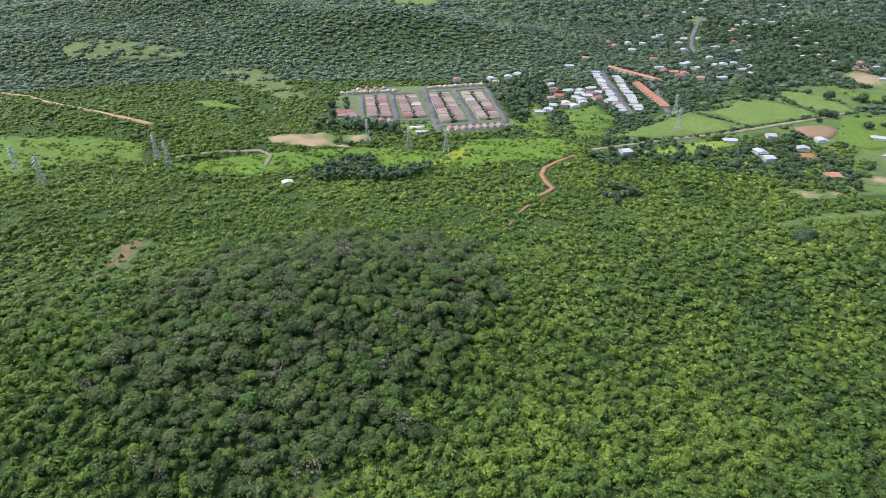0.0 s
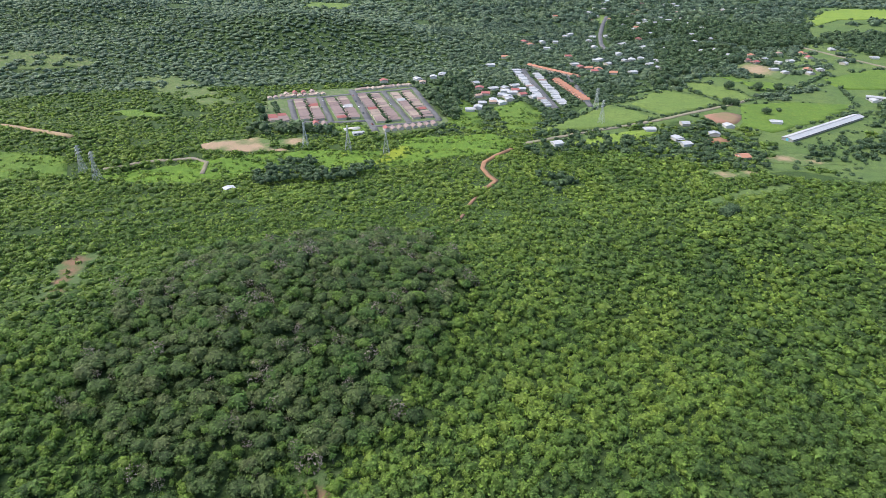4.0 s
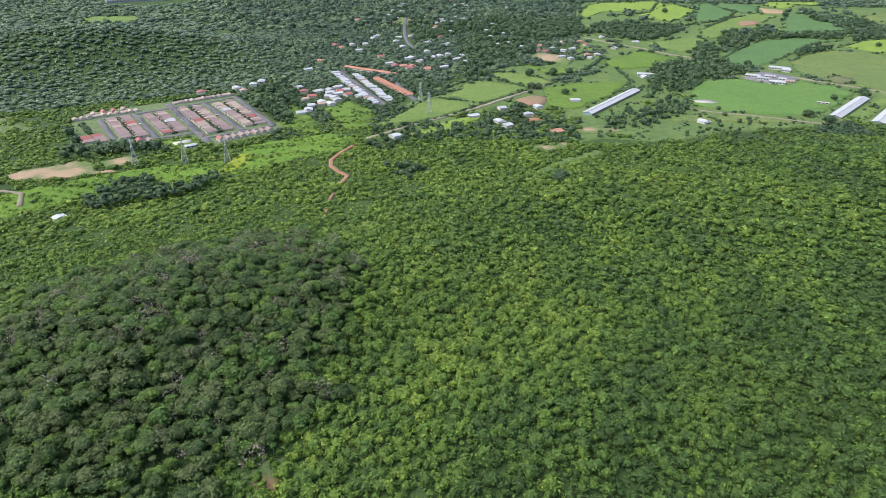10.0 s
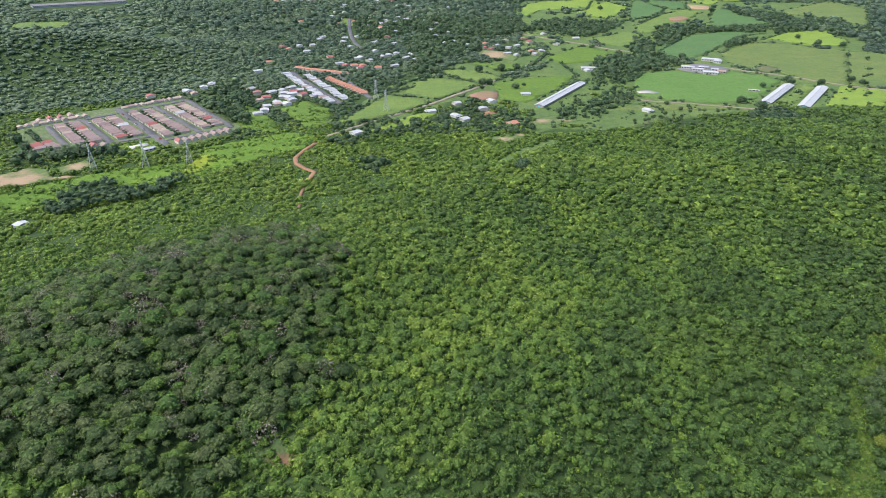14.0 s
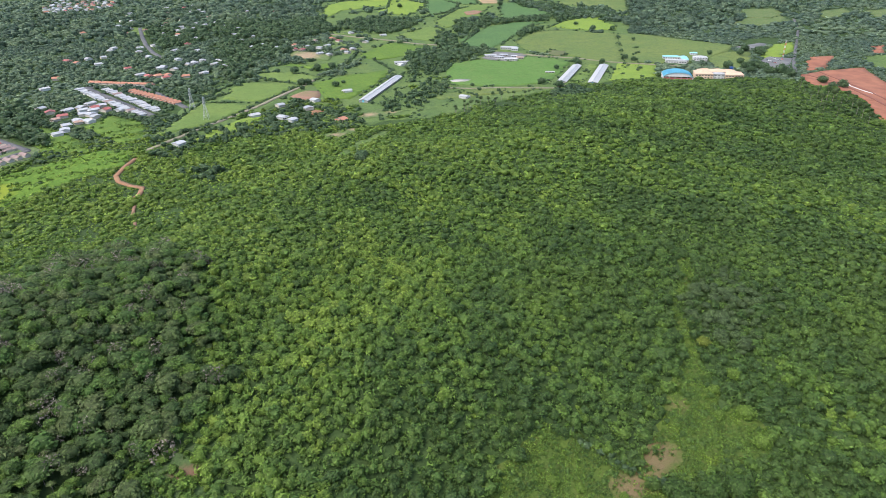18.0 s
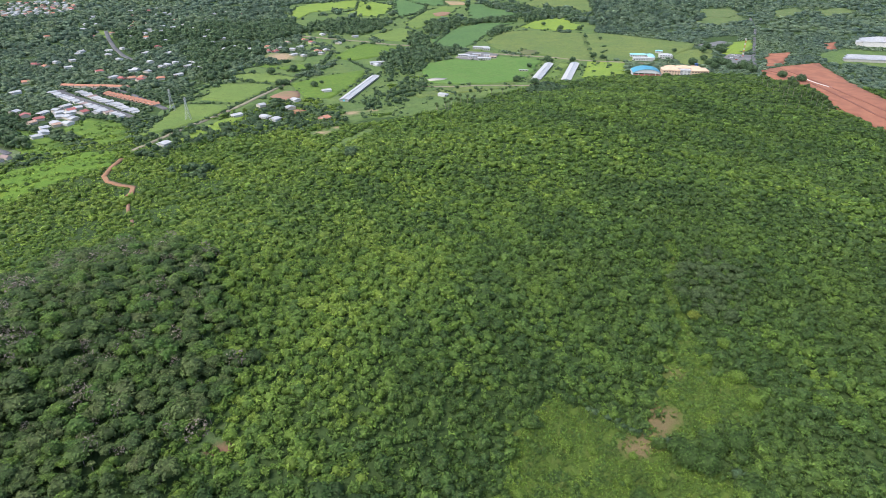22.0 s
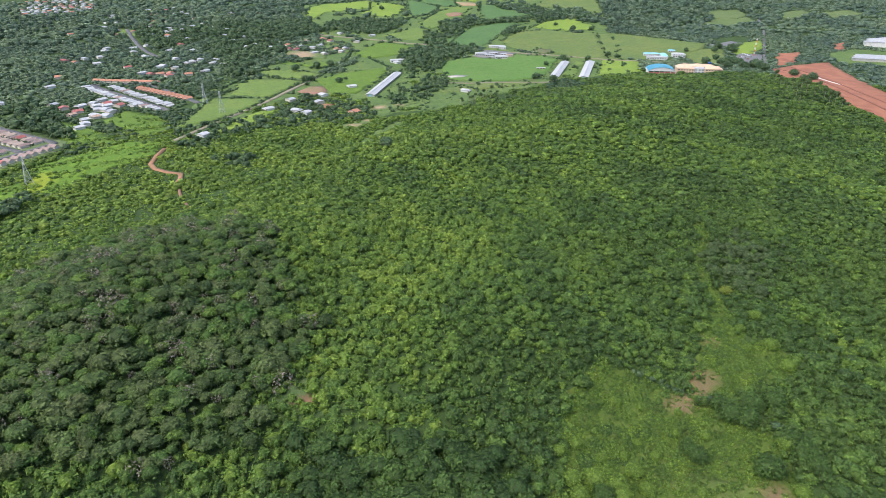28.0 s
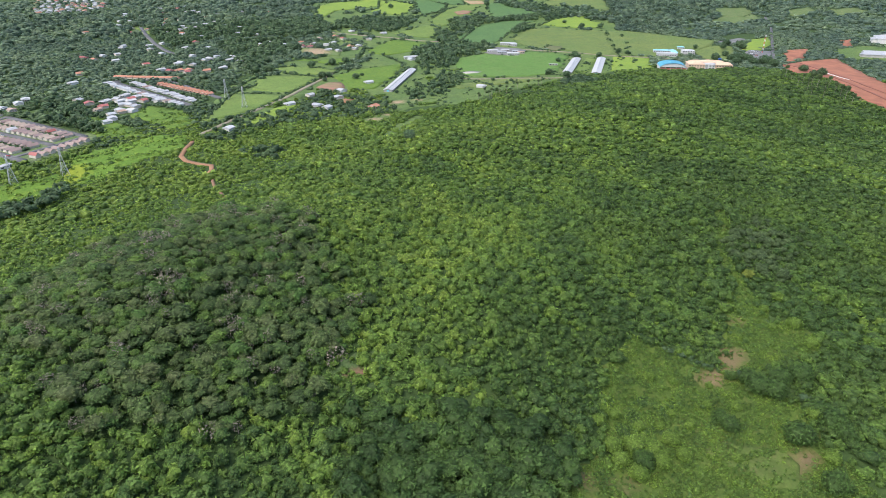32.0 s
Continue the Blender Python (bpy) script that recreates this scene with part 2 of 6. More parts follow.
M_PEACHROOF = plain("peach_tile_roofing", (0.64, 0.44, 0.30), (0.56, 0.38, 0.26), 0.2, 0.8, fine=2.0)
M_GLASS = plain("dark_window_glass", (0.04, 0.045, 0.05), (0.06, 0.065, 0.07), 1.0, 0.15, bump=0)
M_DOOR = plain("brown_door", (0.18, 0.10, 0.06), (0.14, 0.08, 0.05), 1.0, 0.6)
M_STEEL = plain("galvanised_steel", (0.46, 0.48, 0.48), (0.38, 0.4, 0.4), 1.0, 0.5, 0.15)
M_MASTRED = plain("red_and_white_mast_paint", (0.55, 0.10, 0.07), (0.5, 0.12, 0.09), 0.5, 0.6)
M_CONCRETE = plain("weathered_concrete", (0.40, 0.39, 0.36), (0.33, 0.32, 0.30), 0.3, 0.9)
M_CARS = [plain("car_paint_white", (0.75, 0.75, 0.75), (0.7, 0.7, 0.7), 1, 0.3, bump=0), plain("car_paint_red", (0.4, 0.05, 0.04), (0.36, 0.05, 0.04), 1, 0.3, bump=0), plain("car_paint_grey", (0.2, 0.21, 0.22), (0.18, 0.19, 0.2), 1, 0.3, bump=0)]
M_TYRE = plain("black_rubber", (0.02, 0.02, 0.02), (0.03, 0.03, 0.03), 1, 0.9)

# ---- the lie of the land ----
BUMPS = (  # name, x, y, reach along, reach across, turn, rise
    ("forest hill", -50, 300, 120, 75, 0, 25.1),
    ("forest hill flank", -200, 250, 120, 100, 0, 19.2),
    ("hollow", 20, 50, 70, 60, 10, -17.3),
    ("south shoulder", -80, 120, 110, 80, 0, -11.8),
    ("east plateau", 650, 190, 230, 150, -15, 18.3),
    ("plateau brow", 430, 230, 150, 120, 0, 16.7),
    ("east shoulder", 350, 20, 130, 110, 0, 9.3),
    ("north nose", 270, 350, 90, 60, -30, 9.7),
    ("track hill", -390, 690, 170, 45, -20, 12.9),
    ("pylon ridge", -360, 430, 150, 90, 0, 13.5),
    ("bald hill", -620, 1060, 260, 110, -10, 29.5),
    ("far hill", -500, 1330, 420, 160, -5, 61.7),
    ("wood hill", -100, 1150, 240, 110, 0, 48.1),
    ("mid saddle", 110, 330, 110, 90, 0, 6.7),
    ("shed dip", -150, 540, 200, 70, 0, -7.3),
    ("school flat", 880, 270, 140, 90, 0, -1.4),
    ("red slope", 800, 30, 140, 120, 0, 1.4),
    ("near spur", 45, 150, 80, 60, 0, 12.2),
    ("south low", -60, -110, 380, 130, 0, -28.1),
    ("gully", 150, 40, 90, 60, 0, -14.5),
)


def rise(x, y):
    """Height of the ground at a place; numbers or arrays."""
    far = np.maximum(0, np.hypot(x, y) - 850)
    h = -10 + 0.022 * far * (1 - np.exp(-far / 500))
    for _, cx, cy, rx, ry, rot, amp in BUMPS:
        a = radians(rot)
        u = (x - cx) * math.cos(a) + (y - cy) * math.sin(a)
        v = -(x - cx) * math.sin(a) + (y - cy) * math.cos(a)
        h = h + amp * np.exp(-(u / rx) ** 2 - (v / ry) ** 2)
    return h


def raw_mesh(name, v, tri, mats, smooth=False, layers=None):
    """A mesh from arrays of vertices and triangles, with values per vertex."""
    me = bpy.data.meshes.new(name)
    v, tri = np.asarray(v, np.float32), np.asarray(tri, np.int32)
    me.vertices.add(len(v))
    me.vertices.foreach_set("co", v.ravel())
    me.loops.add(tri.size)
    me.loops.foreach_set("vertex_index", tri.ravel())
    me.polygons.add(len(tri))
    me.polygons.foreach_set("loop_start", np.arange(0, tri.size, 3, dtype=np.int32))
    me.polygons.foreach_set("use_smooth", np.full(len(tri), smooth, bool))
    for key, value in (layers or {}).items():
        me.attributes.new(key, "FLOAT", "POINT").data.foreach_set("value", np.asarray(value, np.float32))
    for m in mats:
        me.materials.append(m)
    me.update(calc_edges=True)
    return me


gx = np.unique(np.concatenate([np.arange(-4600, -1200, 100), np.arange(-1200, -500, 28), np.arange(-500, 1000, 13), np.arange(1000, 2400, 28), np.arange(2400, 4700, 100)]))
gy = np.unique(np.concatenate([np.arange(-4600, -250, 100), np.arange(-250, 900, 13), np.arange(900, 2400, 28), np.arange(2400, 4700, 100)]))
GX, GY = np.meshgrid(gx, gy)
ground_v = np.stack([GX, GY, rise(GX, GY)], -1).reshape(-1, 3)
q = np.arange(len(gx) * len(gy)).reshape(len(gy), len(gx))
qa, qb, qc, qd = q[:-1, :-1].ravel(), q[:-1, 1:].ravel(), q[1:, 1:].ravel(), q[1:, :-1].ravel()
ground = new("ground", raw_mesh("ground", ground_v, np.concatenate([np.stack([qa, qb, qc], 1), np.stack([qa, qc, qd], 1)]), [M_GROUND], True))
tagged(ground, "rolling green land covered in grass and undergrowth", "ground", kind="structure")


def inside(x, y, poly):
    """Which of the places lie in the outline."""
    hit = np.zeros(np.shape(x), bool)
    n = len(poly)
    for i in range(n):
        (x1, y1), (x2, y2) = poly[i], poly[i - 1]
        if y1 == y2:
            continue
        hit ^= ((y1 > y) != (y2 > y)) & (x < (x2 - x1) * (y - y1) / (y2 - y1) + x1)
    return hit


CLEAR = []   # outlines that stay free of trees
HARD = []    # roads and bare soil
WOODS = []   # groups of trees within open land


def softened(poly, step=14.0, wobble=2.0, seed=0):
    """The outline with more corners, and not quite straight."""
    out = []
    n = len(poly)
    for i in range(n):
        a, b = Vector(poly[i]).to_2d(), Vector(poly[(i + 1) % n]).to_2d()
        k = max(1, int((b - a).length / step))
        for j in range(k):
            p = a.lerp(b, j / k)
            w = noise.noise_vector(Vector((p.x * 0.6 / step + seed, p.y * 0.6 / step, 3.1))) * wobble
            out.append((p.x + w.x, p.y + w.y))
    return out


def drape(name, poly, mat, label, category, lift=0.25, step=14.0, wobble=3.0, clear=True, kind="structure", hard=False, worn=()):
    """A patch of ground cover lying on the land, with its own thin edge."""
    outline = softened(poly, step, wobble, len(CLEAR) + len(HARD))
    n = len(outline)
    if hard:
        HARD.append(poly)
    elif clear:
        CLEAR.append(poly)
    xs, ys = [p[0] for p in outline], [p[1] for p in outline]
    px, py = np.meshgrid(np.arange(min(xs), max(xs), step), np.arange(min(ys), max(ys), step))
    keep = inside(px, py, outline)
    pts = [Vector(p) for p in outline] + [Vector((a, b)) for a, b in zip(px[keep], py[keep])]
    edges = [(i, (i + 1) % n) for i in range(n)]
    v2, _, faces, *_ = geometry.delaunay_2d_cdt(pts, edges, [], 1, 0.01)
    bm = bmesh.new()
    vs = [bm.verts.new((p.x, p.y, rise(p.x, p.y) + lift)) for p in v2]
    for f in faces:
        try:
            bm.faces.new([vs[i] for i in f])
        except ValueError:
            pass
    rim = [e for e in bm.edges if e.is_boundary]
    grown = bmesh.ops.extrude_edge_only(bm, edges=rim)["geom"]
    for g in grown:
        if isinstance(g, bmesh.types.BMVert):
            g.co.z -= lift + 0.4
    for f in bm.faces:
        f.smooth = True
    bmesh.ops.recalc_face_normals(bm, faces=bm.faces)
    me = bpy.data.meshes.new(name)
    bm.to_mesh(me)
    bm.free()
    me.materials.append(mat)
    if worn:
        co = np.empty(len(me.vertices) * 3, np.float32)
        me.vertices.foreach_get("co", co)
        co = co.reshape(-1, 3)
        w = np.zeros(len(co), np.float32)
        for wx, wy, reach, amount in worn:
            w += amount * np.exp(-((co[:, 0] - wx) ** 2 + (co[:, 1] - wy) ** 2) / reach ** 2)
        me.attributes.new("worn", "FLOAT", "POINT").data.foreach_set("value", w)
    return tagged(new(name, me), label, category, kind=kind)


def ribbon(points, width):
    """The outline of a road of that width along the points."""
    left, right = [], []
    pts = [Vector(p) for p in points]
    for i, p in enumerate(pts):
        d = (pts[min(i + 1, len(pts) - 1)] - pts[max(i - 1, 0)]).normalized()
        nrm = Vector((-d.y, d.x)) * width / 2
        left.append(tuple(p + nrm))
        right.append(tuple(p - nrm))
    return left + right[::-1]


# ---- parts ----
def part(name, bm, material, parent, label=""):
    me = bpy.data.meshes.new(name)
    bm.to_mesh(me)
    bm.free()
    me.materials.append(material)
    ob = new(name, me)
    ob.parent = parent
    if label:
        ob["label"] = label
    return ob


def box(bm, c, s, rz=0.0):
    m = Matrix.Translation(c) @ Matrix.Rotation(rz, 4, "Z") @ Matrix.Diagonal((*s, 1))
    return bmesh.ops.create_cube(bm, size=1, matrix=m)["verts"]


def boxes(*items):
    bm = bmesh.new()
    for c, s in items:
        box(bm, c, s)
    return bm


def beam(bm, a, b, w):
    """A square bar from a to b."""
    a, b = Vector(a), Vector(b)
    d = b - a
    m = Matrix.Translation((a + b) / 2) @ d.to_track_quat("Z", "Y").to_matrix().to_4x4() @ Matrix.Diagonal((w, w, d.length, 1))
    bmesh.ops.create_cube(bm, size=1, matrix=m)


def slab(bm, pts, thick):
    """A sheet through the points, as thick as given, downwards."""
    top = [bm.verts.new(p) for p in pts]
    low = [bm.verts.new((p[0], p[1], p[2] - thick)) for p in pts]
    bm.faces.new(top)
    bm.faces.new(low[::-1])
    for i in range(len(pts)):
        j = (i + 1) % len(pts)
        bm.faces.new((top[i], low[i], low[j], top[j]))


def gable_body(w, d, h, peak):
    """Walls of a gabled house: w along x, d along y, ridge along y."""
    bm = bmesh.new()
    a = [(-w / 2, 0), (w / 2, 0), (w / 2, h), (0, peak), (-w / 2, h)]
    f = [bm.verts.new((x, -d / 2, z)) for x, z in a]
    r = [bm.verts.new((x, d / 2, z)) for x, z in a]
    bm.faces.new(f)
    bm.faces.new(r[::-1])
    for i in range(5):
        j = (i + 1) % 5
        bm.faces.new((f[j], f[i], r[i], r[j]))
    bmesh.ops.recalc_face_normals(bm, faces=bm.faces)
    return bm


def roof_side(w, d, h, peak, side, over=0.5, thick=0.12):
    bm = bmesh.new()
    k = (peak - h) / (w / 2)
    x1 = side * (w / 2 + over)
    slab(bm, [(0, -d / 2 - over, peak + thick), (x1, -d / 2 - over, h - k * over + thick), (x1, d / 2 + over, h - k * over + thick), (0, d / 2 + over, peak + thick)], thick)
    bmesh.ops.recalc_face_normals(bm, faces=bm.faces)
    return bm


def thing(name, label, category, group=""):
    e = new(name)
    e.empty_display_size = 0.5
    return tagged(e, label, category, group)


def house(name, label, w, d, h, peak, wall, roof, porch=True, group="", category="house"):
    """A small one-storey house, gabled along y, its front towards -y."""
    e = thing(name, label, category, group)
    body = gable_body(w, d, h, peak)
    for v in body.verts:
        if v.co.z < 0.01:
            v.co.z = -1.5
    wall_ob = part("wall", body, wall, e)
    part("roof_slope", roof_side(w, d, h, peak, 1), roof, e)
    part("roof_slope", roof_side(w, d, h, peak, -1), roof, e)
    part("door", boxes(((-w * 0.05, -d / 2 - 0.04, 1.05), (0.95, 0.1, 2.1))), M_DOOR, e, "brown front door")
    for x in (-w * 0.3, w * 0.28):
        win = part("window", boxes(((x, -d / 2 - 0.03, 1.5), (1.5, 0.08, 1.2))), M_GLASS, e)
    if porch:
        bm = bmesh.new()
        slab(bm, [(-w * 0.45, -d / 2, h - 0.1), (w * 0.45, -d / 2, h - 0.1), (w * 0.45, -d / 2 - 2.2, h - 0.5), (-w * 0.45, -d / 2 - 2.2, h - 0.5)], 0.1)
        bmesh.ops.recalc_face_normals(bm, faces=bm.faces)
        part("porch_roof", bm, roof, e)
        for x in (-w * 0.42, w * 0.42):
            part("porch_post", boxes(((x, -d / 2 - 2.0, h / 2 - 1.0), (0.15, 0.15, h + 0.9))), wall, e)
    return e


def at_ground(x, y, rz=0.0, dz=0.0):
    return pose(x, y, float(rise(x, y)) + dz, 0, 0, rz)


def lay_out(first, poses):
    """Stand the first thing at the first pose and its copies at the rest."""
    first.matrix_basis = poses[0]
    return [first] + [copy_thing(first, m) for m in poses[1:]]


HOUSES = []   # x, y, reach: kept free of trees


def keep_off(x, y, r):
    HOUSES.append((x, y, r))

# ---- fields, meadows, clearings, soil ----
GRASS = "grass field"
drape("valley_grassland", [(175, 642), (308, 772), (384, 816), (501, 874), (581, 853), (655, 899), (812, 1060), (890, 1199), (1149, 1502), (1575, 1220), (1889, 881), (785, 336), (715, 381), (639, 393), (550, 422), (433, 444), (386, 485), (353, 485), (367, 591), (369, 658), (306, 628), (221, 588), (181, 592)], M_GRASSLAND, "wide green grassland of the valley", GRASS, lift=0.2, step=22, wobble=8)
FIELDS = []
GROVES = []


def field(mat, label, *outline):
    """A tilled or grazed field inside its outline."""
    FIELDS.append(list(outline))
    drape("field", list(outline), mat, label, GRASS, lift=0.45 + 0.02 * len(FIELDS), wobble=4.5)


def wood(*outline):
    """Trees growing within open land."""
    WOODS.append(list(outline))


def grove(*outline):
    """A grove of tall dark trees."""
    GROVES.append(list(outline))


field(M_PASTURE, "mown green pasture behind a hedge", (369, 779), (407, 811), (451, 742), (453, 721), (350, 682), (331, 738))
field(M_PASTURE, "pale green pasture with transmission pylons", (180, 643), (300, 740), (340, 676), (295, 656), (237, 637))
field(M_YELLOW, "narrow strip of pasture below a hedge", (190, 594), (287, 630), (319, 625), (245, 578))
field(M_PASTURE, "green pasture beside the village", (457, 851), (487, 834), (506, 789), (512, 745), (471, 729), (448, 773), (444, 807))
field(M_LUSH, "bright green strip of pasture below a village yard", (521, 917), (548, 902), (550, 834), (575, 829), (601, 805), (592, 783), (556, 778), (534, 790), (537, 832), (522, 887))
field(M_LUSH, "bright green pasture round a long barn", (470, 718), (546, 718), (620, 697), (532, 638), (437, 599), (418, 631))
field(M_VIVID, "large flat bright green pasture by the barns", (670, 623), (723, 647), (760, 637), (779, 631), (792, 579), (849, 580), (859, 527), (857, 498), (743, 455), (683, 440), (641, 466), (610, 502), (591, 550))
field(M_ROUGH, "wide rough grassland with yellowish weeds", (975, 689), (1089, 717), (1129, 704), (1156, 663), (1155, 607), (1175, 562), (898, 417), (889, 479), (904, 531), (886, 592), (921, 642))
field(M_TAN, "small patch of dry brown grass", (900, 574), (931, 578), (935, 549), (902, 533), (881, 545))
field(M_CROP, "far deep green field curving below trees", (917, 790), (1095, 841), (1186, 830), (1228, 769), (1132, 764), (1058, 737), (968, 704), (868, 675), (859, 729))
field(M_YELLOW, "far bright yellow green field", (1178, 734), (1267, 743), (1382, 724), (1365, 692), (1301, 654), (1290, 622), (1227, 589), (1179, 620), (1175, 674))
field(M_LUSH, "far bright green pasture behind big trees", (673, 830), (736, 855), (807, 879), (811, 832), (813, 767), (749, 737), (709, 761), (664, 769), (657, 800))
field(M_PASTURE, "far bright green pasture beside the road", (869, 928), (920, 936), (1013, 949), (1006, 910), (939, 848), (875, 816), (857, 873))
field(M_YELLOW, "far light green meadow above the groves", (981, 1288), (1111, 1427), (1190, 1454), (1352, 1417), (1329, 1342), (1227, 1287), (1121, 1307), (1073, 1315), (973, 1255))
field(M_YELLOW, "far yellow green meadow beside crops", (1119, 1224), (1264, 1310), (1357, 1350), (1320, 1228), (1204, 1152), (1116, 1112), (1105, 1174))
field(M_LUSH, "far small green meadow among trees", (1045, 1192), (1060, 1147), (1060, 1076), (1018, 1052), (977, 1078))
field(M_CROP, "far deep green crop field", (1400, 1297), (1456, 1313), (1359, 1136), (1217, 1066), (1143, 1059), (1230, 1150))
field(M_CROP, "far deep green field beside a hedge", (1475, 1311), (1514, 1223), (1502, 1180), (1403, 1107), (1371, 1128), (1418, 1236))
field(M_PASTURE, "far pasture with a reddish patch", (1072, 988), (1205, 1056), (1309, 1085), (1393, 1105), (1398, 1047), (1307, 1008), (1207, 950), (1134, 949), (1055, 908), (1013, 907))
field(M_CROP, "far green field with a pale track", (1357, 994), (1459, 1061), (1498, 1044), (1447, 954), (1392, 862), (1334, 818), (1293, 821), (1224, 897))
field(M_YELLOW, "far yellow green field at the wood edge", (1612, 1248), (1736, 1163), (1685, 1134), (1636, 1167), (1532, 1122), (1543, 1193))
field(M_ROUGH, "far rough pasture on a hillside", (1538, 935), (1869, 973), (1776, 824), (1500, 688), (1536, 818))
field(M_DRY, "far rough clearing above the long road", (1560, 420), (1700, 470), (1760, 400), (1660, 350), (1580, 360))
drape("ploughed_strip", [(1486, 1167), (1504, 1107), (1451, 1067), (1426, 1101)], M_BARESOIL, "brown ploughed strip beyond a field", "bare soil", lift=1.3)
drape("ploughed_strip", [(1244, 1031), (1288, 1032), (1289, 1002), (1238, 981), (1207, 994)], M_REDGRASS, "reddish bare patch in a pasture", "bare soil", lift=1.3)
drape("dirt_yard", [(520, 520), (600, 500), (660, 440), (640, 420), (560, 470), (505, 500)], M_ROUGH, "worn grass by a farm road", GRASS, lift=0.45)
drape("village_yard", [(583, 922), (623, 953), (640, 922), (642, 867), (602, 832), (590, 878)], M_PALESCAR, "bare earth yard among village houses", "yard", lift=0.8, hard=True, worn=((600, 890, 30, 0.7), (625, 920, 30, 0.6)))
wood((1590, 1101), (1471, 922), (1375, 778), (1462, 817), (1557, 803), (1425, 650), (1292, 585), (1327, 677), (1349, 815), (1427, 954), (1528, 1074))
wood((506, 958), (669, 1067), (586, 910), (488, 854), (426, 795), (398, 831), (423, 893))
wood((304, 622), (397, 668), (388, 595), (416, 562), (347, 489), (314, 497), (267, 539), (262, 581))
wood((629, 401), (692, 415), (681, 383), (641, 340), (598, 381))
grove((527, 1093), (597, 1153), (631, 1099), (635, 1030), (583, 945), (544, 930), (519, 924), (452, 864), (439, 908))
grove((414, 864), (445, 870), (440, 810), (405, 834))
grove((154, 614), (200, 634), (235, 625), (282, 597), (310, 620), (338, 617), (392, 661), (388, 632), (382, 590), (385, 534), (365, 496), (331, 494), (308, 520), (269, 533), (207, 571), (153, 583))
grove((419, 511), (464, 558), (497, 573), (522, 559), (580, 589), (598, 566), (566, 533), (500, 504), (473, 509), (447, 495))
grove((598, 649), (697, 740), (762, 777), (792, 770), (780, 727), (759, 685), (714, 645), (649, 606), (617, 617), (577, 604))
grove((948, 879), (969, 867), (942, 810), (857, 741), (848, 716), (838, 675), (806, 649), (741, 640), (736, 650), (700, 645))
grove((1011, 880), (1102, 938), (1136, 940), (1100, 880), (1188, 930), (1202, 921), (1155, 874), (1258, 853), (1283, 805), (1312, 801), (1235, 770), (1182, 832), (1095, 846), (980, 815), (942, 812))
grove((1538, 1108), (1647, 1176), (1607, 1110), (1685, 1134), (1547, 1011), (1493, 923), (1531, 897), (1422, 825), (1364, 830), (1420, 915), (1424, 969), (1498, 1044))
grove((1300, 794), (1425, 822), (1502, 804), (1585, 783), (1402, 681), (1322, 639), (1310, 660), (1375, 700), (1394, 731), (1316, 739), (1244, 745))
grove((861, 1116), (989, 1171), (1065, 1056), (1100, 1050), (960, 960), (858, 961), (857, 1058))
grove((538, 969), (593, 1051), (653, 1080), (644, 1010), (607, 951), (567, 925), (536, 918))
grove((687, 1343), (795, 1355), (822, 1262), (926, 1228), (835, 1070), (696, 1046), (676, 1129), (582, 1128))
grove((588, 1446), (668, 1310), (574, 1167), (478, 1152), (504, 1280))
grove((978, 687), (1040, 722), (1104, 745), (1161, 742), (1140, 722), (1063, 715), (985, 692))
grove((112, 854), (139, 866), (125, 789), (107, 757), (93, 686), (75, 687), (77, 733), (75, 760))
grove((148, 511), (172, 507), (164, 474), (141, 457), (130, 485))
grove((171, 627), (188, 616), (186, 569), (163, 555), (143, 562), (155, 600))
grove((-140, 784), (-124, 793), (-112, 759), (-100, 699), (-78, 693), (-50, 664), (-48, 645), (-68, 641), (-95, 656), (-121, 664), (-141, 683))
grove((115, 923), (136, 925), (125, 833), (89, 734), (83, 668), (78, 720), (81, 796), (98, 876))
grove((1228, 330), (1290, 300), (1310, 275), (1240, 262), (1190, 300))
drape("pasture", [(705, 418), (860, 462), (866, 446), (730, 400)], M_PASTURE, "green strip between two long barns", GRASS)
drape("meadow", [(745, 370), (890, 425), (930, 375), (800, 322)], M_YELLOW, "yellowish grass in front of the school", GRASS)
drape("meadow", [(1137, 573), (1201, 532), (1190, 412), (1176, 325), (1110, 313), (1019, 322), (957, 333), (936, 365), (887, 452)], M_ROUGH, "wide weedy grassland behind the barns", GRASS, lift=0.35)
drape("far_clearing", [(1426, 408), (1583, 405), (1649, 363), (1560, 305), (1450, 342)], M_DRY, "far dull green clearing in the woods", GRASS, lift=0.5, step=20, wobble=9)
drape("far_clearing", [(1726, 302), (1860, 259), (1772, 216), (1631, 247)], M_DRY, "far dull green clearing in the woods", GRASS, lift=0.5, step=20, wobble=9)
drape("far_clearing", [(1822, 204), (1916, 150), (1829, 105), (1701, 160)], M_DRY, "far dull green clearing in the woods", GRASS, lift=0.5, step=20, wobble=9)
drape("meadow", [(1085, 253), (1226, 266), (1279, 242), (1187, 219), (1079, 224)], M_YELLOW, "yellow green meadow beside the road", GRASS)
drape("meadow", [(951, 290), (1040, 325), (1090, 330), (1130, 279), (961, 233)], M_ROUGH, "weedy green meadow behind the school", GRASS)
drape("far_field", [(-122, 1759), (-9, 1723), (-26, 1633), (-133, 1669)], M_PASTURE, "far green clearing in the woods", GRASS)
drape("far_field", [(520, 1400), (570, 1470), (590, 1400), (540, 1330)], M_PASTURE, "far green paddock above the village", GRASS)
drape("meadow", [(90, 770), (118, 793), (128, 744), (120, 660), (108, 640), (80, 685)], M_LUSH, "bright green meadow beside the estate", GRASS, clear=False)
drape("meadow", [(148, 745), (195, 772), (204, 712), (175, 645), (145, 640)], M_LUSH, "bright green meadow below the white houses", GRASS, clear=False)
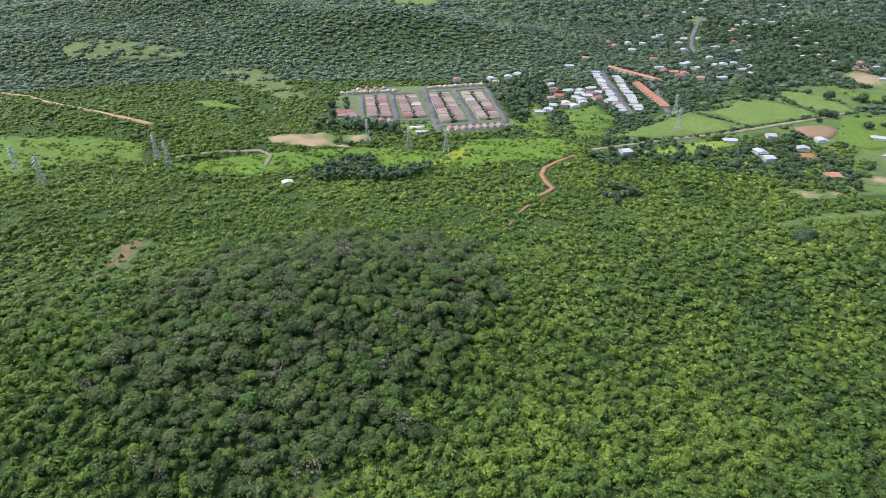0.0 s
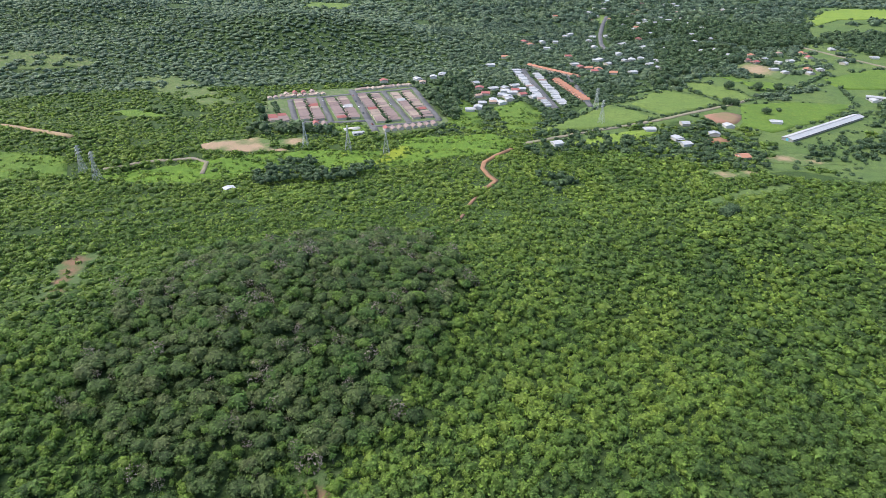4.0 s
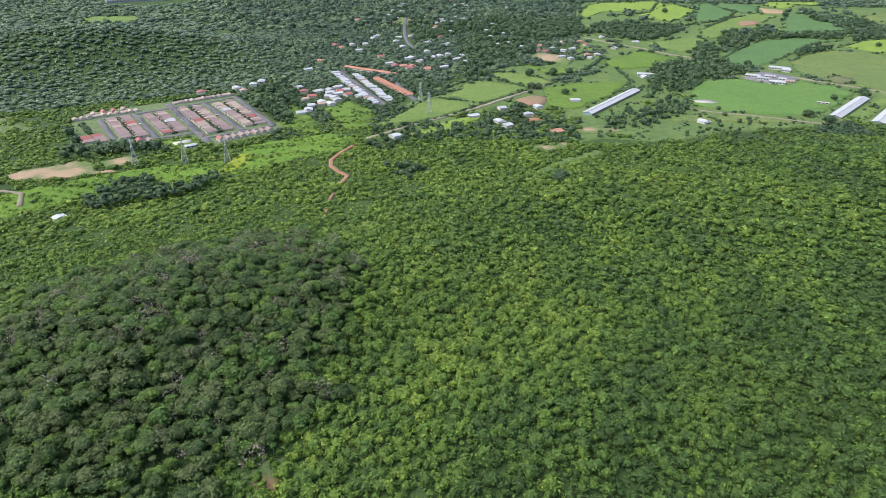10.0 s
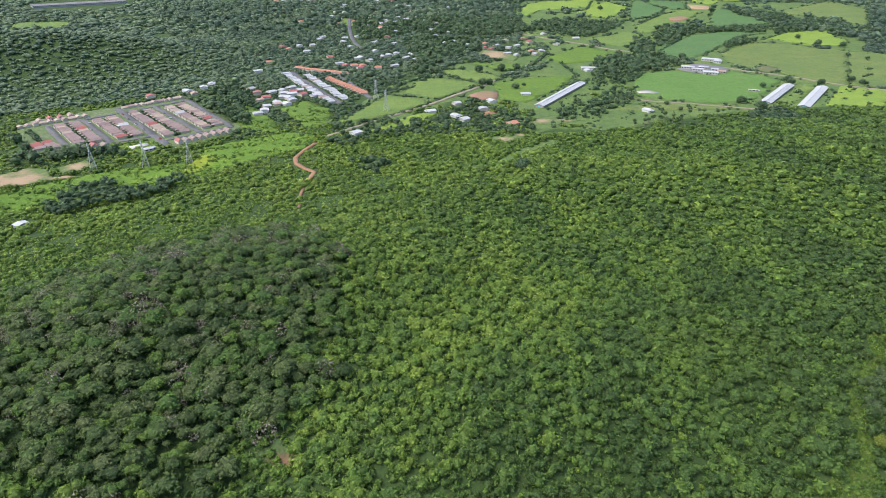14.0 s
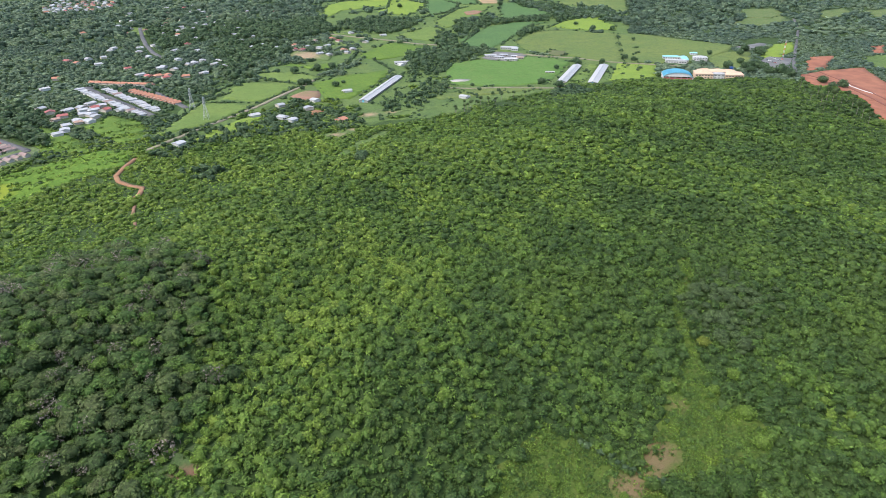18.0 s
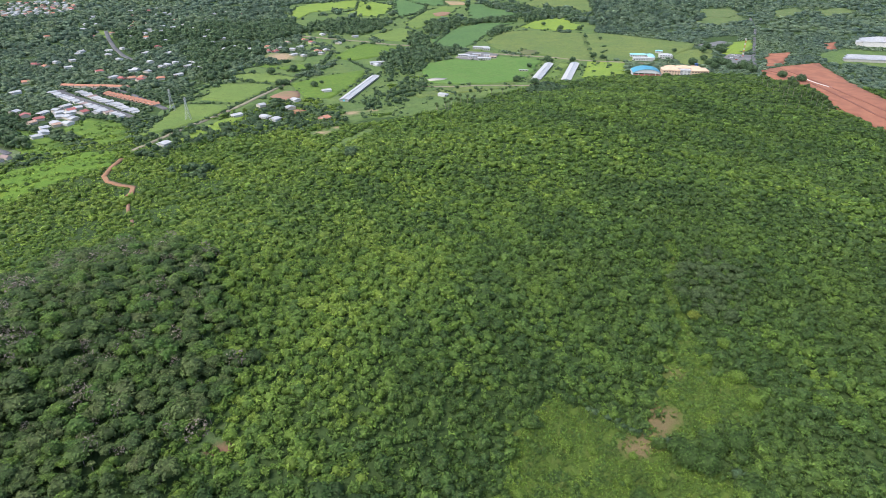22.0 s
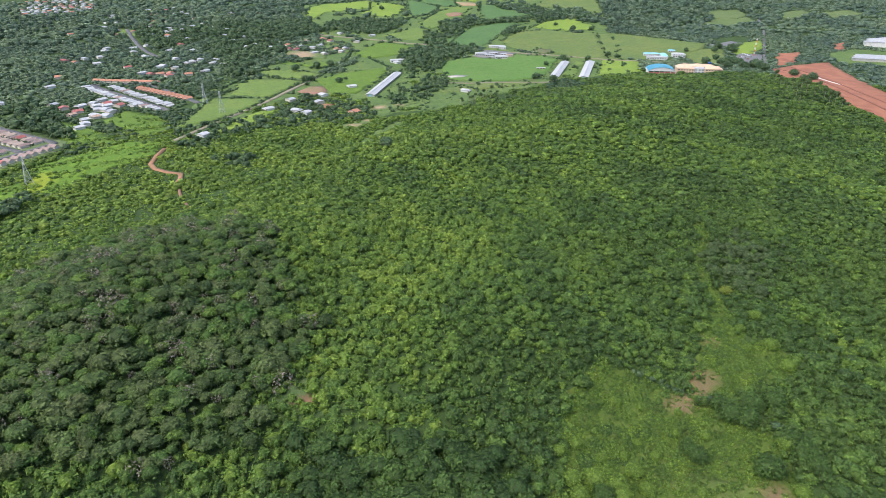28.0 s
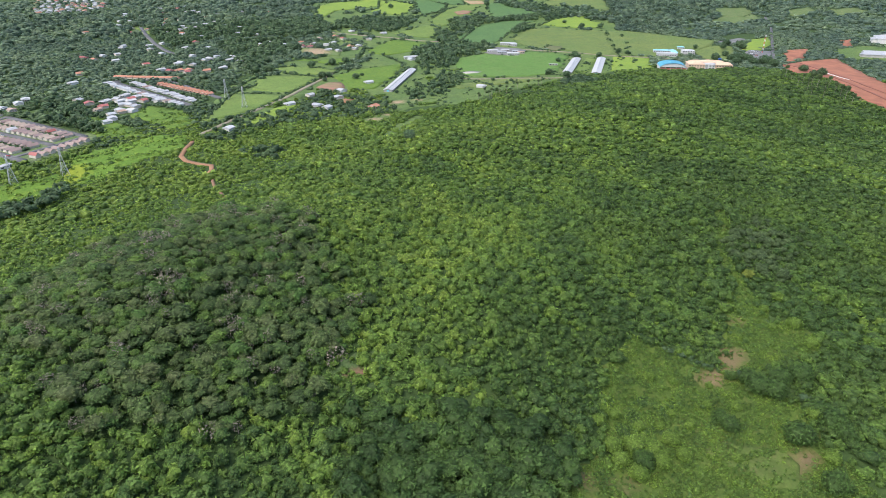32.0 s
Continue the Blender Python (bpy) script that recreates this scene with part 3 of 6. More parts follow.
drape("meadow", [(33, 636), (82, 636), (120, 640), (145, 612), (115, 575), (67, 575), (8, 556), (-8, 578)], M_GLOWMEADOW, "bright green valley meadow with yellow patches below the estate", GRASS, lift=0.4, step=6, wobble=5, clear=False, worn=((10, 590, 16, 0.75), (-2, 575, 14, 0.6), (22, 604, 14, 0.55)))
drape("meadow", [(-479, 644), (-436, 633), (-382, 635), (-306, 612), (-293, 567), (-362, 561), (-383, 543), (-388, 504), (-470, 520)], M_LUSH, "bright green hillside meadow under pylons", GRASS, clear=False)
drape("meadow", [(-267, 569), (-216, 584), (-131, 608), (-49, 612), (0, 600), (-12, 548), (-79, 560), (-155, 556), (-205, 540)], M_GLOWMEADOW, "long bright green meadow under the power line", GRASS, step=7, wobble=6, clear=False, worn=((-40, 600, 12, 0.55), (-8, 570, 14, 0.6)))
drape("meadow", [(-120, 495), (-94, 519), (-69, 518), (-70, 490), (-103, 484)], M_LUSH, "small light green clearing", GRASS, step=5, wobble=6, clear=False)
drape("meadow", [(-340, 938), (-310, 950), (-273, 947), (-222, 892), (-175, 810), (-179, 786), (-224, 811), (-299, 896)], M_DRY, "thin dry meadow on a slope", GRASS, step=8, wobble=8, clear=False)
drape("bald_hilltop", [(-620, 1010), (-536, 1042), (-441, 1029), (-393, 992), (-454, 969), (-560, 960)], M_DRY, "bald brownish hilltop of thin grass", GRASS, clear=False)
drape("hill_meadow", [(245, 408), (279, 422), (316, 432), (357, 440), (352, 456), (322, 449), (295, 444), (262, 428)], M_GRASSLAND, "smooth green slope below a wooded ridge", GRASS, step=6, wobble=5)
drape("bare_soil", [(293, 501), (302, 473), (329, 475), (358, 485), (338, 498)], M_PALESCAR, "eroded brown bank with thin grass", "bare soil", lift=0.5, step=5, wobble=7, worn=((312, 486, 10, 0.8), (338, 486, 9, 0.7)))
WORN = ((104, 29, 12, 0.85), (140, 34, 9, 0.6), (88, 24, 9, 0.5), (76, 32, 9, 0.8), (25, -7, 9, 0.6), (33, -16, 12, 0.5), (44, -22, 8, 0.5), (-33, 58, 9, 0.7), (-20, 40, 12, 0.5), (60, 50, 7, 0.3), (45, 60, 8, 0.25), (240, 68, 6, 0.4))
drape("clearing", [(79, 78), (86, 62), (84, 44), (86, 22), (84, 5), (78, -14), (62, -22), (50, -34), (30, -60), (0, -60), (-60, 25), (-47, 56), (-26, 62), (-5, 53), (4, 63), (25, 75), (51, 79)], M_HERB, "weedy green clearing among scrub", "clearing", step=5, wobble=5, worn=WORN)
POCKET = [(84, 34), (116, 33), (143, 40), (160, 31), (148, 17), (159, 5), (147, -12), (125, -13), (118, 3), (96, 10), (87, 21)]
drape("clearing", POCKET, M_HERB, "grassy pocket with worn soil among bushes", "clearing", step=5, wobble=5, worn=WORN)
drape("clearing", [(268, 84), (262, 76), (241, 64), (214, 62), (193, 44), (176, 32), (165, 22), (130, 8), (112, 14), (120, 26), (148, 42), (172, 43), (188, 52), (215, 71), (240, 73), (258, 82)], M_HERB, "grassy lane winding up through the scrub", "clearing", step=5, wobble=4, worn=WORN)
drape("wet_hollow", [(24, 20), (36, 8), (41, -14), (27, -26), (14, -14), (16, 2)], M_DAMP, "flat pale green damp hollow", "grass field", lift=0.33, step=5, wobble=6)
drape("thin_scrub", [(-66, 180), (-46, 184), (-34, 172), (-40, 160), (-58, 160), (-68, 168)], M_SCAR, "thin grass with a patch of reddish soil", "clearing", lift=0.3, step=3, wobble=5, clear=False, worn=((-54, 172, 6, 0.8), (-48, 168, 4, 0.5)))
drape("bare_soil", [(-190, 633), (-175, 649), (-151, 650), (-131, 660), (-118, 646), (-113, 622), (-89, 613), (-121, 613), (-154, 617), (-183, 623)], M_PALESCAR, "large uneven patch of bare pale soil with grass", "bare soil", lift=0.5, step=4, wobble=6, hard=True, worn=((-178, 632, 12, 1.2), (-160, 640, 11, 0.8), (-145, 620, 14, 1.1), (-128, 630, 12, 0.6), (-106, 617, 11, 0.9), (-138, 652, 12, 0.6)))
drape("bare_soil", [(-110, 646), (-82, 654), (-74, 632), (-104, 626)], M_PALESCAR, "small patch of bare soil with grass", "bare soil", lift=0.5, step=4, wobble=5, hard=True, worn=((-92, 640, 12, 0.9),))
drape("thin_scrub", [(-222, 330), (-226, 372), (-220, 392), (-204, 390), (-202, 362), (-196, 340), (-194, 312), (-206, 302), (-214, 312)], M_SCAR, "worn reddish scar with thin grass in scrub", "clearing", lift=0.3, step=4, wobble=7, clear=False, worn=((-215, 376, 9, 0.9), (-212, 358, 8, 0.8), (-211, 342, 7, 0.75), (-205, 322, 7, 0.8), (-204, 312, 5, 0.6)))
BARE_SPOT = [(-66, 180), (-46, 184), (-34, 172), (-40, 160), (-58, 160), (-68, 168)]
THIN = [(-222, 330), (-226, 372), (-220, 392), (-204, 390), (-202, 362), (-196, 340), (-194, 312), (-206, 302), (-214, 312)]
drape("meadow", [(-318, 786), (-292, 790), (-245, 757), (-258, 749), (-295, 759)], M_LUSH, "narrow bright meadow among bushes", GRASS, step=7, wobble=6)
drape("dirt_field", [(396, 676), (432, 688), (444, 669), (416, 637), (387, 643)], M_REDGRASS, "reddish bare playing field", "bare soil", lift=0.5, hard=True)
drape("bare_soil", [(352, 590), (372, 592), (372, 574), (352, 572)], M_REDROAD, "small red earth yard", "bare soil", lift=0.5, hard=True)
drape("bare_soil", [(350, 550), (424, 526), (438, 496), (395, 500), (342, 530)], M_PALESCAR, "eroded brown slope with thin grass", "bare soil", lift=0.5, step=5, wobble=8, worn=((372, 534, 12, 0.6), (395, 520, 12, 0.8), (420, 506, 10, 0.6)))
drape("red_earthworks", [(954, 160), (1038, 132), (1085, 93), (956, 42), (848, -10), (790, -60), (640, -70), (668, -28), (700, 5), (738, 32), (826, 62), (869, 100), (872, 127)], M_REDSOIL, "wide cut of bare red laterite soil", "earthworks", lift=0.5, wobble=8, hard=True)
drape("red_earthworks", [(1131, 184), (1170, 151), (1033, 140), (1004, 160)], M_REDSOIL, "bare red soil beside the road", "earthworks", lift=0.5, wobble=6, hard=True)
drape("red_earthworks", [(1300, 115), (1331, 97), (1248, 86), (1224, 102)], M_REDSOIL, "bare red soil below the warehouse", "earthworks", lift=0.5, wobble=5, hard=True)
drape("works_lawn", [(1095, 78), (1180, 112), (1262, 70), (1268, -70), (1120, -75)], M_GRASSLAND, "grass round the long shed", GRASS, lift=0.35)
drape("pond", [(605, 556), (611, 565), (627, 562), (633, 543), (620, 543)], M_WATER, "shallow muddy pond in a pasture", "pond", lift=1.0, kind="structure", hard=True)
drape("paved_yard", [(1032, 243), (1099, 240), (1104, 203), (1003, 186), (996, 225)], M_GREYFIELD, "grey paved yard with parked cars", "yard", lift=0.5, hard=True)
drape("paved_yard", [(1151, 319), (1232, 290), (1226, 272), (1147, 284)], M_GREYFIELD, "far grey yard", "yard", lift=0.5, hard=True)
drape("paved_yard", [(791, 640), (856, 654), (870, 602), (856, 585), (810, 572), (794, 582), (786, 621)], M_GREYFIELD, "grey farmyard", "yard", lift=0.5, hard=True)

# ---- roads ----
ROADS = (
    ("dirt_road", [(133, 586), (114, 571), (97, 553), (91, 537), (93, 517), (97, 503), (88, 490), (79, 482)], 4.2, M_REDROAD, "winding reddish dirt road"),
    ("dirt_road", [(72, 466), (66, 456), (60, 444)], 2.6, M_REDGRASS, "washed-out piece of reddish dirt road"),
    ("dirt_road", [(54, 428), (48, 416), (44, 408)], 2.2, M_REDGRASS, "washed-out piece of reddish dirt road"),
    ("dirt_road", [(-590, 820), (-537, 800), (-470, 745), (-413, 701), (-362, 675), (-315, 653)], 6.0, M_BARESOIL, "pale dirt track along a hill crest"),
    ("dirt_road", [(-266, 582), (-231, 595), (-187, 600), (-173, 591), (-173, 567)], 4.0, M_GREYDIRT, "dirt track in a meadow"),
    ("dirt_road", [(150, 600), (236, 632), (291, 648), (343, 668), (400, 694), (445, 712), (500, 740)], 6.0, M_GREYDIRT, "pale dirt road along a hedge"),
    ("asphalt_road", [(-108, 810), (-94, 707)], 7.0, M_ASPHALT, "grey asphalt street between house rows"),
    ("asphalt_road", [(-70, 826), (-53, 702)], 7.0, M_ASPHALT, "grey asphalt street between house rows"),
    ("asphalt_road", [(-28, 858), (-4, 660)], 8.5, M_ASPHALT, "grey asphalt street between house rows"),
    ("asphalt_road", [(15, 844), (37, 691)], 7.0, M_ASPHALT, "grey asphalt street between house rows"),
    ("asphalt_road", [(58, 862), (73, 696)], 7.0, M_ASPHALT, "grey asphalt street at the estate edge"),
    ("asphalt_road", [(-109, 812), (-63, 822), (-30, 832), (16, 842), (58, 856)], 6.0, M_ASPHALT, "grey asphalt cross street"),
    ("asphalt_road", [(-94, 709), (-53, 702), (-14, 704)], 6.0, M_ASPHALT, "grey asphalt cross street"),
    ("asphalt_road", [(-8, 680), (35, 688), (74, 696)], 5.5, M_ASPHALT, "grey asphalt cross street"),
    ("asphalt_road", [(242, 957), (234, 850), (225, 724)], 9.0, M_ASPHALT, "grey street between white houses"),
    ("asphalt_road", [(242, 957), (298, 908), (290, 830), (272, 730)], 7.0, M_ASPHALT, "grey street beside orange roofs"),
    ("asphalt_road", [(576, 1449), (520, 1331), (474, 1224), (444, 1141), (431, 1084)], 8.0, M_ASPHALT, "grey village road between trees"),
    ("asphalt_road", [(792, 1073), (809, 965), (824, 883), (827, 826), (841, 784)], 7.0, M_GREYDIRT, "pale road past far fields"),
    ("asphalt_road", [(862, 604), (870, 560), (881, 526), (889, 491), (890, 453), (898, 416), (925, 345), (945, 290)], 6.0, M_GREYDIRT, "pale farm road past the barns"),
    ("dirt_road", [(565, 545), (584, 511), (615, 475), (638, 436), (652, 411), (690, 402)], 4.5, M_GREYDIRT, "pale dirt farm road"),
    ("dirt_track", [(960, 150), (930, 110), (880, 78), (800, 30), (740, -10), (690, -50)], 3.5, M_DARKRED, "dark wheel track across red earth"),
    ("dirt_track", [(1000, 140), (960, 112), (900, 70), (830, 28), (760, -25)], 2.5, M_DARKRED, "dark wheel track across red earth"),
    ("drainage_strip", [(935, 96), (905, 84), (880, 64), (868, 50)], 2.2, M_WHITEWALL, "pale plastic strip on red earth"),
    ("asphalt_road", [(1595, 314), (1433, 268), (1297, 240), (1157, 211), (1055, 190), (958, 165)], 5.5, M_ASPHALT, "straight grey road through woods"),
)
for nm, pts, wd, mt, lb in ROADS:
    drape(nm, ribbon(pts, wd), mt, lb, "road", lift=0.9, step=9, wobble=0.8, hard=True)

HARD.append(ribbon([(133, 586), (114, 571), (97, 553), (91, 537), (93, 517), (97, 503), (88, 490), (79, 482)], 10))
HARD.append(ribbon([(72, 466), (66, 456), (60, 444)], 6))
HARD.append(ribbon([(576, 1449), (520, 1331), (474, 1224), (444, 1141), (431, 1084)], 24))

# ---- the housing estate ----
drape("estate_ground", [(-142, 812), (-124, 850), (62, 886), (84, 694), (70, 670), (0, 650), (-18, 694), (-95, 698), (-128, 708)], M_YARD, "patchy yards and verges of the housing estate", "yard", lift=0.35, clear=False)
tan = house("estate_house", "small terraced house with weathered beige roof", 9.2, 9.8, 2.8, 4.7, M_WALL, M_TANROOF, group="houses of the estate")
pink = house("estate_house", "small terraced house with faded pink roof", 9.2, 9.8, 2.8, 4.7, M_WALL, M_PINKROOF, group="houses of the estate")
red = house("estate_house", "small terraced house with bright red roof", 9.2, 9.8, 2.8, 4.7, M_WALL, M_REDROOF, group="houses of the estate")
pale = house("estate_house", "small terraced house with whitish roof", 9.2, 9.8, 2.8, 4.7, M_WHITEWALL, M_WHITEROOF, group="houses of the estate")
rng = random.Random(7)
stands = {"pink": [], "red": [], "pale": [], "tan": []}


def house_row(a, b, n, turn, red_odds=0.05, pale_odds=0.02, mixed=False, tan_odds=0.12):
    """n houses evenly from a to b; turn: their front's bearing."""
    for i in range(n):
        t = (i + 0.5) / n
        x, y = a[0] + (b[0] - a[0]) * t, a[1] + (b[1] - a[1]) * t
        pick = rng.random()
        key = "red" if pick < red_odds else "pale" if pick < red_odds + pale_odds else "tan" if pick < red_odds + pale_odds + tan_odds else "pink"
        put = at_ground(x, y, turn + rng.uniform(-1.5, 1.5) + (rng.choice((0, 90)) if mixed else 0), rng.uniform(0.0, 0.5))
        stands[key].append(put @ Matrix.Diagonal((0.82, 0.82, rng.uniform(0.8, 0.95), 1)) if mixed else put @ Matrix.Diagonal((rng.uniform(0.76, 0.88), rng.uniform(0.94, 1.1), rng.uniform(0.85, 1.1), 1)))
        keep_off(x, y, 7)


for i, (a, b, n) in enumerate((((-97, 804), (-83, 713), 10), ((-81, 807), (-66, 710), 10), ((-57, 810), (-41, 711), 11), ((-41, 811), (-25, 713), 11),
                               ((-15, 822), (4, 692), 13), ((2, 826), (22, 696), 13), ((28, 828), (47, 702), 13), ((45, 834), (62, 706), 13))):
    house_row(a, b, n, -80 if i % 2 else 100, 0.12 if i in (3, 4) else 0.03, tan_odds=0.6 if i > 5 else 0.1)
house_row((-138, 820), (-62, 837), 10, 102, 0.0, 0.1, True, 0.6)
house_row((-22, 852), (58, 872), 11, 105, 0.0, 0.08, True, 0.6)
house_row((4, 663), (68, 680), 8, 195, 0.05)
house_row((-113, 738), (-106, 708), 3, 100, 0.4)
house_row((-124, 736), (-118, 712), 3, -80, 0.3)
house_row((-76, 697), (-56, 693), 2, 190, 0.1)
house_row((-120, 836), (-75, 848), 4, 10, 0.4, 0.1)
for proto, key in ((tan, "tan"), (pink, "pink"), (red, "red"), (pale, "pale")):
    lay_out(proto, stands[key])
HARD.append([(-140, 814), (-120, 852), (60, 886), (84, 694), (70, 670), (0, 650), (-18, 694), (-95, 698), (-128, 708)])

# ---- white and orange rows ----
rows = [house("row_house", "small row house with white zinc roof", 9.6, 12.0, 2.8, 4.0, M_WHITEWALL, M_WHITEROOF, group="white row houses"),
        house("row_house", "small row house with grey zinc roof", 9.6, 12.0, 2.8, 4.0, M_WHITEWALL, M_GREYROOF, group="white row houses"),
        house("row_house", "small row house with faded pinkish roof", 9.6, 12.0, 2.8, 4.0, M_WALL, M_PINKROOF, group="white row houses")]
ps = [[], [], []]
for a, b, n in (((229, 950), (217, 737), 21), ((254, 920), (240, 740), 18)):
    for i in range(n):
        t = (i + 0.5) / n
        x, y = a[0] + (b[0] - a[0]) * t, a[1] + (b[1] - a[1]) * t
        ps[rng.choices((0, 1, 2), (10, 4, 2))[0]].append(at_ground(x + rng.uniform(-1.5, 1.5), y, (87 if a[0] < 240 else -93) + rng.uniform(-3, 3), rng.uniform(0, 0.5)) @ Matrix.Diagonal((rng.uniform(0.82, 0.98), rng.uniform(0.75, 1.05), rng.uniform(0.8, 1.1), 1)))
        keep_off(x, y, 8)
for first, where in zip(rows, ps):
    lay_out(first, where)
orange_row = house("row_house", "small row house with orange tile roof", 7.6, 9.0, 2.7, 4.5, M_WALL, M_ORANGEROOF, group="orange row houses")
ps = []
for a, b, n, rz in (((258, 978), (312, 890), 10, 30), ((272, 880), (276, 756), 13, -90)):
    for i in range(n):
        t = (i + 0.5) / n
        x, y = a[0] + (b[0] - a[0]) * t, a[1] + (b[1] - a[1]) * t
        ps.append(at_ground(x, y, rz, rng.uniform(0, 0.4)))
        keep_off(x, y, 8)
lay_out(orange_row, ps)

# ---- scattered village houses ----
kinds = [
    house("village_house", "scattered village house with pale zinc roof", 10.0, 11.0, 2.8, 4.0, M_WHITEWALL, M_WHITEROOF, group="village houses"),
    house("village_house", "scattered village house with grey zinc roof", 11.0, 9.0, 2.8, 4.2, M_WALL, M_GREYROOF, group="village houses"),
    house("village_house", "scattered village house with red roof", 11.0, 10.0, 2.8, 4.4, M_WALL, M_REDROOF, group="village houses"),
    house("village_house", "scattered village house with orange tile roof", 12.0, 10.0, 2.8, 4.6, M_WALL, M_ORANGEROOF, group="village houses"),
    house("village_house", "scattered village house with rusty zinc roof", 9.0, 9.0, 2.6, 3.8, M_WALL, M_RUSTROOF, False, group="village houses"),
]
spots = {k: [] for k in range(5)}


def village(k, *places):
    """Houses of one kind of roof at their places."""
    for x, y in places:
        spots[k].append((x, y))
        keep_off(x, y, 8)
        if x + y > 900:
            keep_off(x - 5, y - 11, 6)


village(0, (203, 849), (181, 821), (212, 785), (155, 773), (116, 733), (163, 760), (128, 742), (190, 810), (183, 592), (303, 626), (318, 591), (317, 572), (399, 627), (169, 836))
village(1, (150, 871), (208, 827), (177, 775), (172, 800), (186, 836), (366, 600), (353, 642), (178, 790), (137, 762))
village(2, (150, 841), (200, 799), (299, 1155), (349, 924), (153, 810), (196, 822), (338, 955))
village(3, (360, 935), (375, 908), (303, 1126), (232, 1033), (355, 526), (348, 945))
village(4, (140, 800), (152, 765), (75, 885))
village(0, (380, 999), (390, 1003), (539, 1076), (417, 1104), (325, 1098), (197, 982), (335, 975), (70, 905), (95, 915), (110, 930))
village(0, (548, 1472), (450, 1201), (569, 1273), (443, 997), (461, 1002), (458, 960), (407, 910))
village(1, (550, 1442), (578, 1222), (458, 932), (428, 990), (358, 1153))
village(3, (454, 1459), (561, 1394), (580, 1290), (687, 886), (758, 999))
village(0, (673, 939), (698, 947), (635, 895), (855, 947), (832, 1022), (464, 634), (653, 705), (535, 480), (656, 1084))
village(1, (664, 967), (639, 872), (674, 862), (773, 916), (704, 880), (712, 1263))
village(2, (630, 964), (637, 949), (748, 967), (20, 898))
village(3, (745, 1207), (704, 1250), (661, 997))
VILLAGE = [(255, 990), (330, 930), (420, 860), (520, 880), (560, 950), (700, 900), (800, 1000), (1000, 1300), (900, 1700), (560, 1760), (470, 1350), (360, 1180), (280, 1130)]
TOWN = [(514, 1787), (588, 1761), (680, 1840), (733, 1901), (808, 2040), (735, 2128), (658, 2153), (560, 1950)]
for poly, n in ((VILLAGE, 62), (TOWN, 90)):
    vx, vy = [p[0] for p in poly], [p[1] for p in poly]
    made = 0
    while made < n:
        x, y = rng.uniform(min(vx), max(vx)), rng.uniform(min(vy), max(vy))
        if inside(np.array(x), np.array(y), poly) and noise.noise((x * 0.006, y * 0.006, 5)) > -0.15 and all((x - a) ** 2 + (y - b) ** 2 > 18 ** 2 for a, b, _ in HOUSES) and not any(inside(np.array(x), np.array(y), c) for c in CLEAR + HARD):
            spots[rng.choices(range(5), (40, 25, 12, 13, 10))[0]].append((x, y))
            keep_off(x, y, 8)
            keep_off(x - 5, y - 11, 5)
            made += 1
for k, proto in enumerate(kinds):
    lay_out(proto, [at_ground(x, y, rng.choice((0, 90, 180, 270)) + rng.uniform(-25, 25), 0.3) for x, y in spots[k]])


# ---- long poultry barns ----
def barn(a, b, w, label):
    d = Vector(b) - Vector(a)
    e = thing("poultry_barn", label, "barn", "long barns")
    ln = d.length
    body = gable_body(w, ln, 2.6, 4.2)
    for v in body.verts:
        if v.co.z < 0.01:
            v.co.z = -3
    part("wall", body, M_CONCRETE, e)
    for s in (1, -1):
        bm = roof_side(w, ln, 2.6, 4.2, s, 1.0, 0.15)
        part("roof_slope", bm, M_WHITEROOF, e, "pale sheet metal roof")
    part("ridge_vent", boxes(((0, 0, 4.5), (1.2, ln, 0.4))), M_WHITEROOF, e)
    for i in range(12):
        y = -ln / 2 + ln * (i + 0.5) / 12
        for s in (1, -1):
            part("side_opening", boxes(((s * (w / 2 + 0.02), y, 1.5), (0.1, ln / 12 - 1.2, 1.4))), M_GLASS, e)
    for s in (1, -1):
        part("end_door", boxes(((0, s * (ln / 2 + 0.03), 1.3), (3.0, 0.1, 2.6))), M_BLUEROOF, e, "blue sheet metal door")
    c = (Vector(a) + Vector(b)) / 2
    z = min(float(rise(*a)), float(rise(*b)), float(rise(*c)))
    e.matrix_basis = pose(c.x, c.y, z + 0.6, 0, 0, -math.degrees(math.atan2(d.x, d.y)))
    HARD.append(ribbon([a, b], w + 5))
    return e


barn((434, 571), (577, 642), 12, "long white-roofed poultry barn in a pasture")
barn((695, 422), (823, 466), 13, "long white-roofed poultry barn beside a twin")
barn((715, 382), (850, 431), 13, "long white-roofed poultry barn beside a twin")


# ---- hipped and flat-roofed larger buildings ----
def hip_roof(w, d, h, peak, over=0.8):
    bm = bmesh.new()
    x, y = w / 2 + over, d / 2 + over
    r = max(0.5, (max(x, y) - min(x, y)))
    ends = [(0, -r, peak), (0, r, peak)] if y > x else [(-r, 0, peak), (r, 0, peak)]
    cs = [(-x, -y, h), (x, -y, h), (x, y, h), (-x, y, h)]
    v = [bm.verts.new(p) for p in cs]
    e = [bm.verts.new(p) for p in ends]
    if y > x:
        fs = ((0, 1, 4), (1, 2, 5, 4), (2, 3, 5), (3, 0, 4, 5))
    else:
        fs = ((0, 1, 5, 4), (1, 2, 5), (2, 3, 4, 5), (3, 0, 4))
    a = v + e
    for f in fs:
        bm.faces.new([a[i] for i in f])
    bm.faces.new(v[::-1])
    bmesh.ops.recalc_face_normals(bm, faces=bm.faces)
    return bm


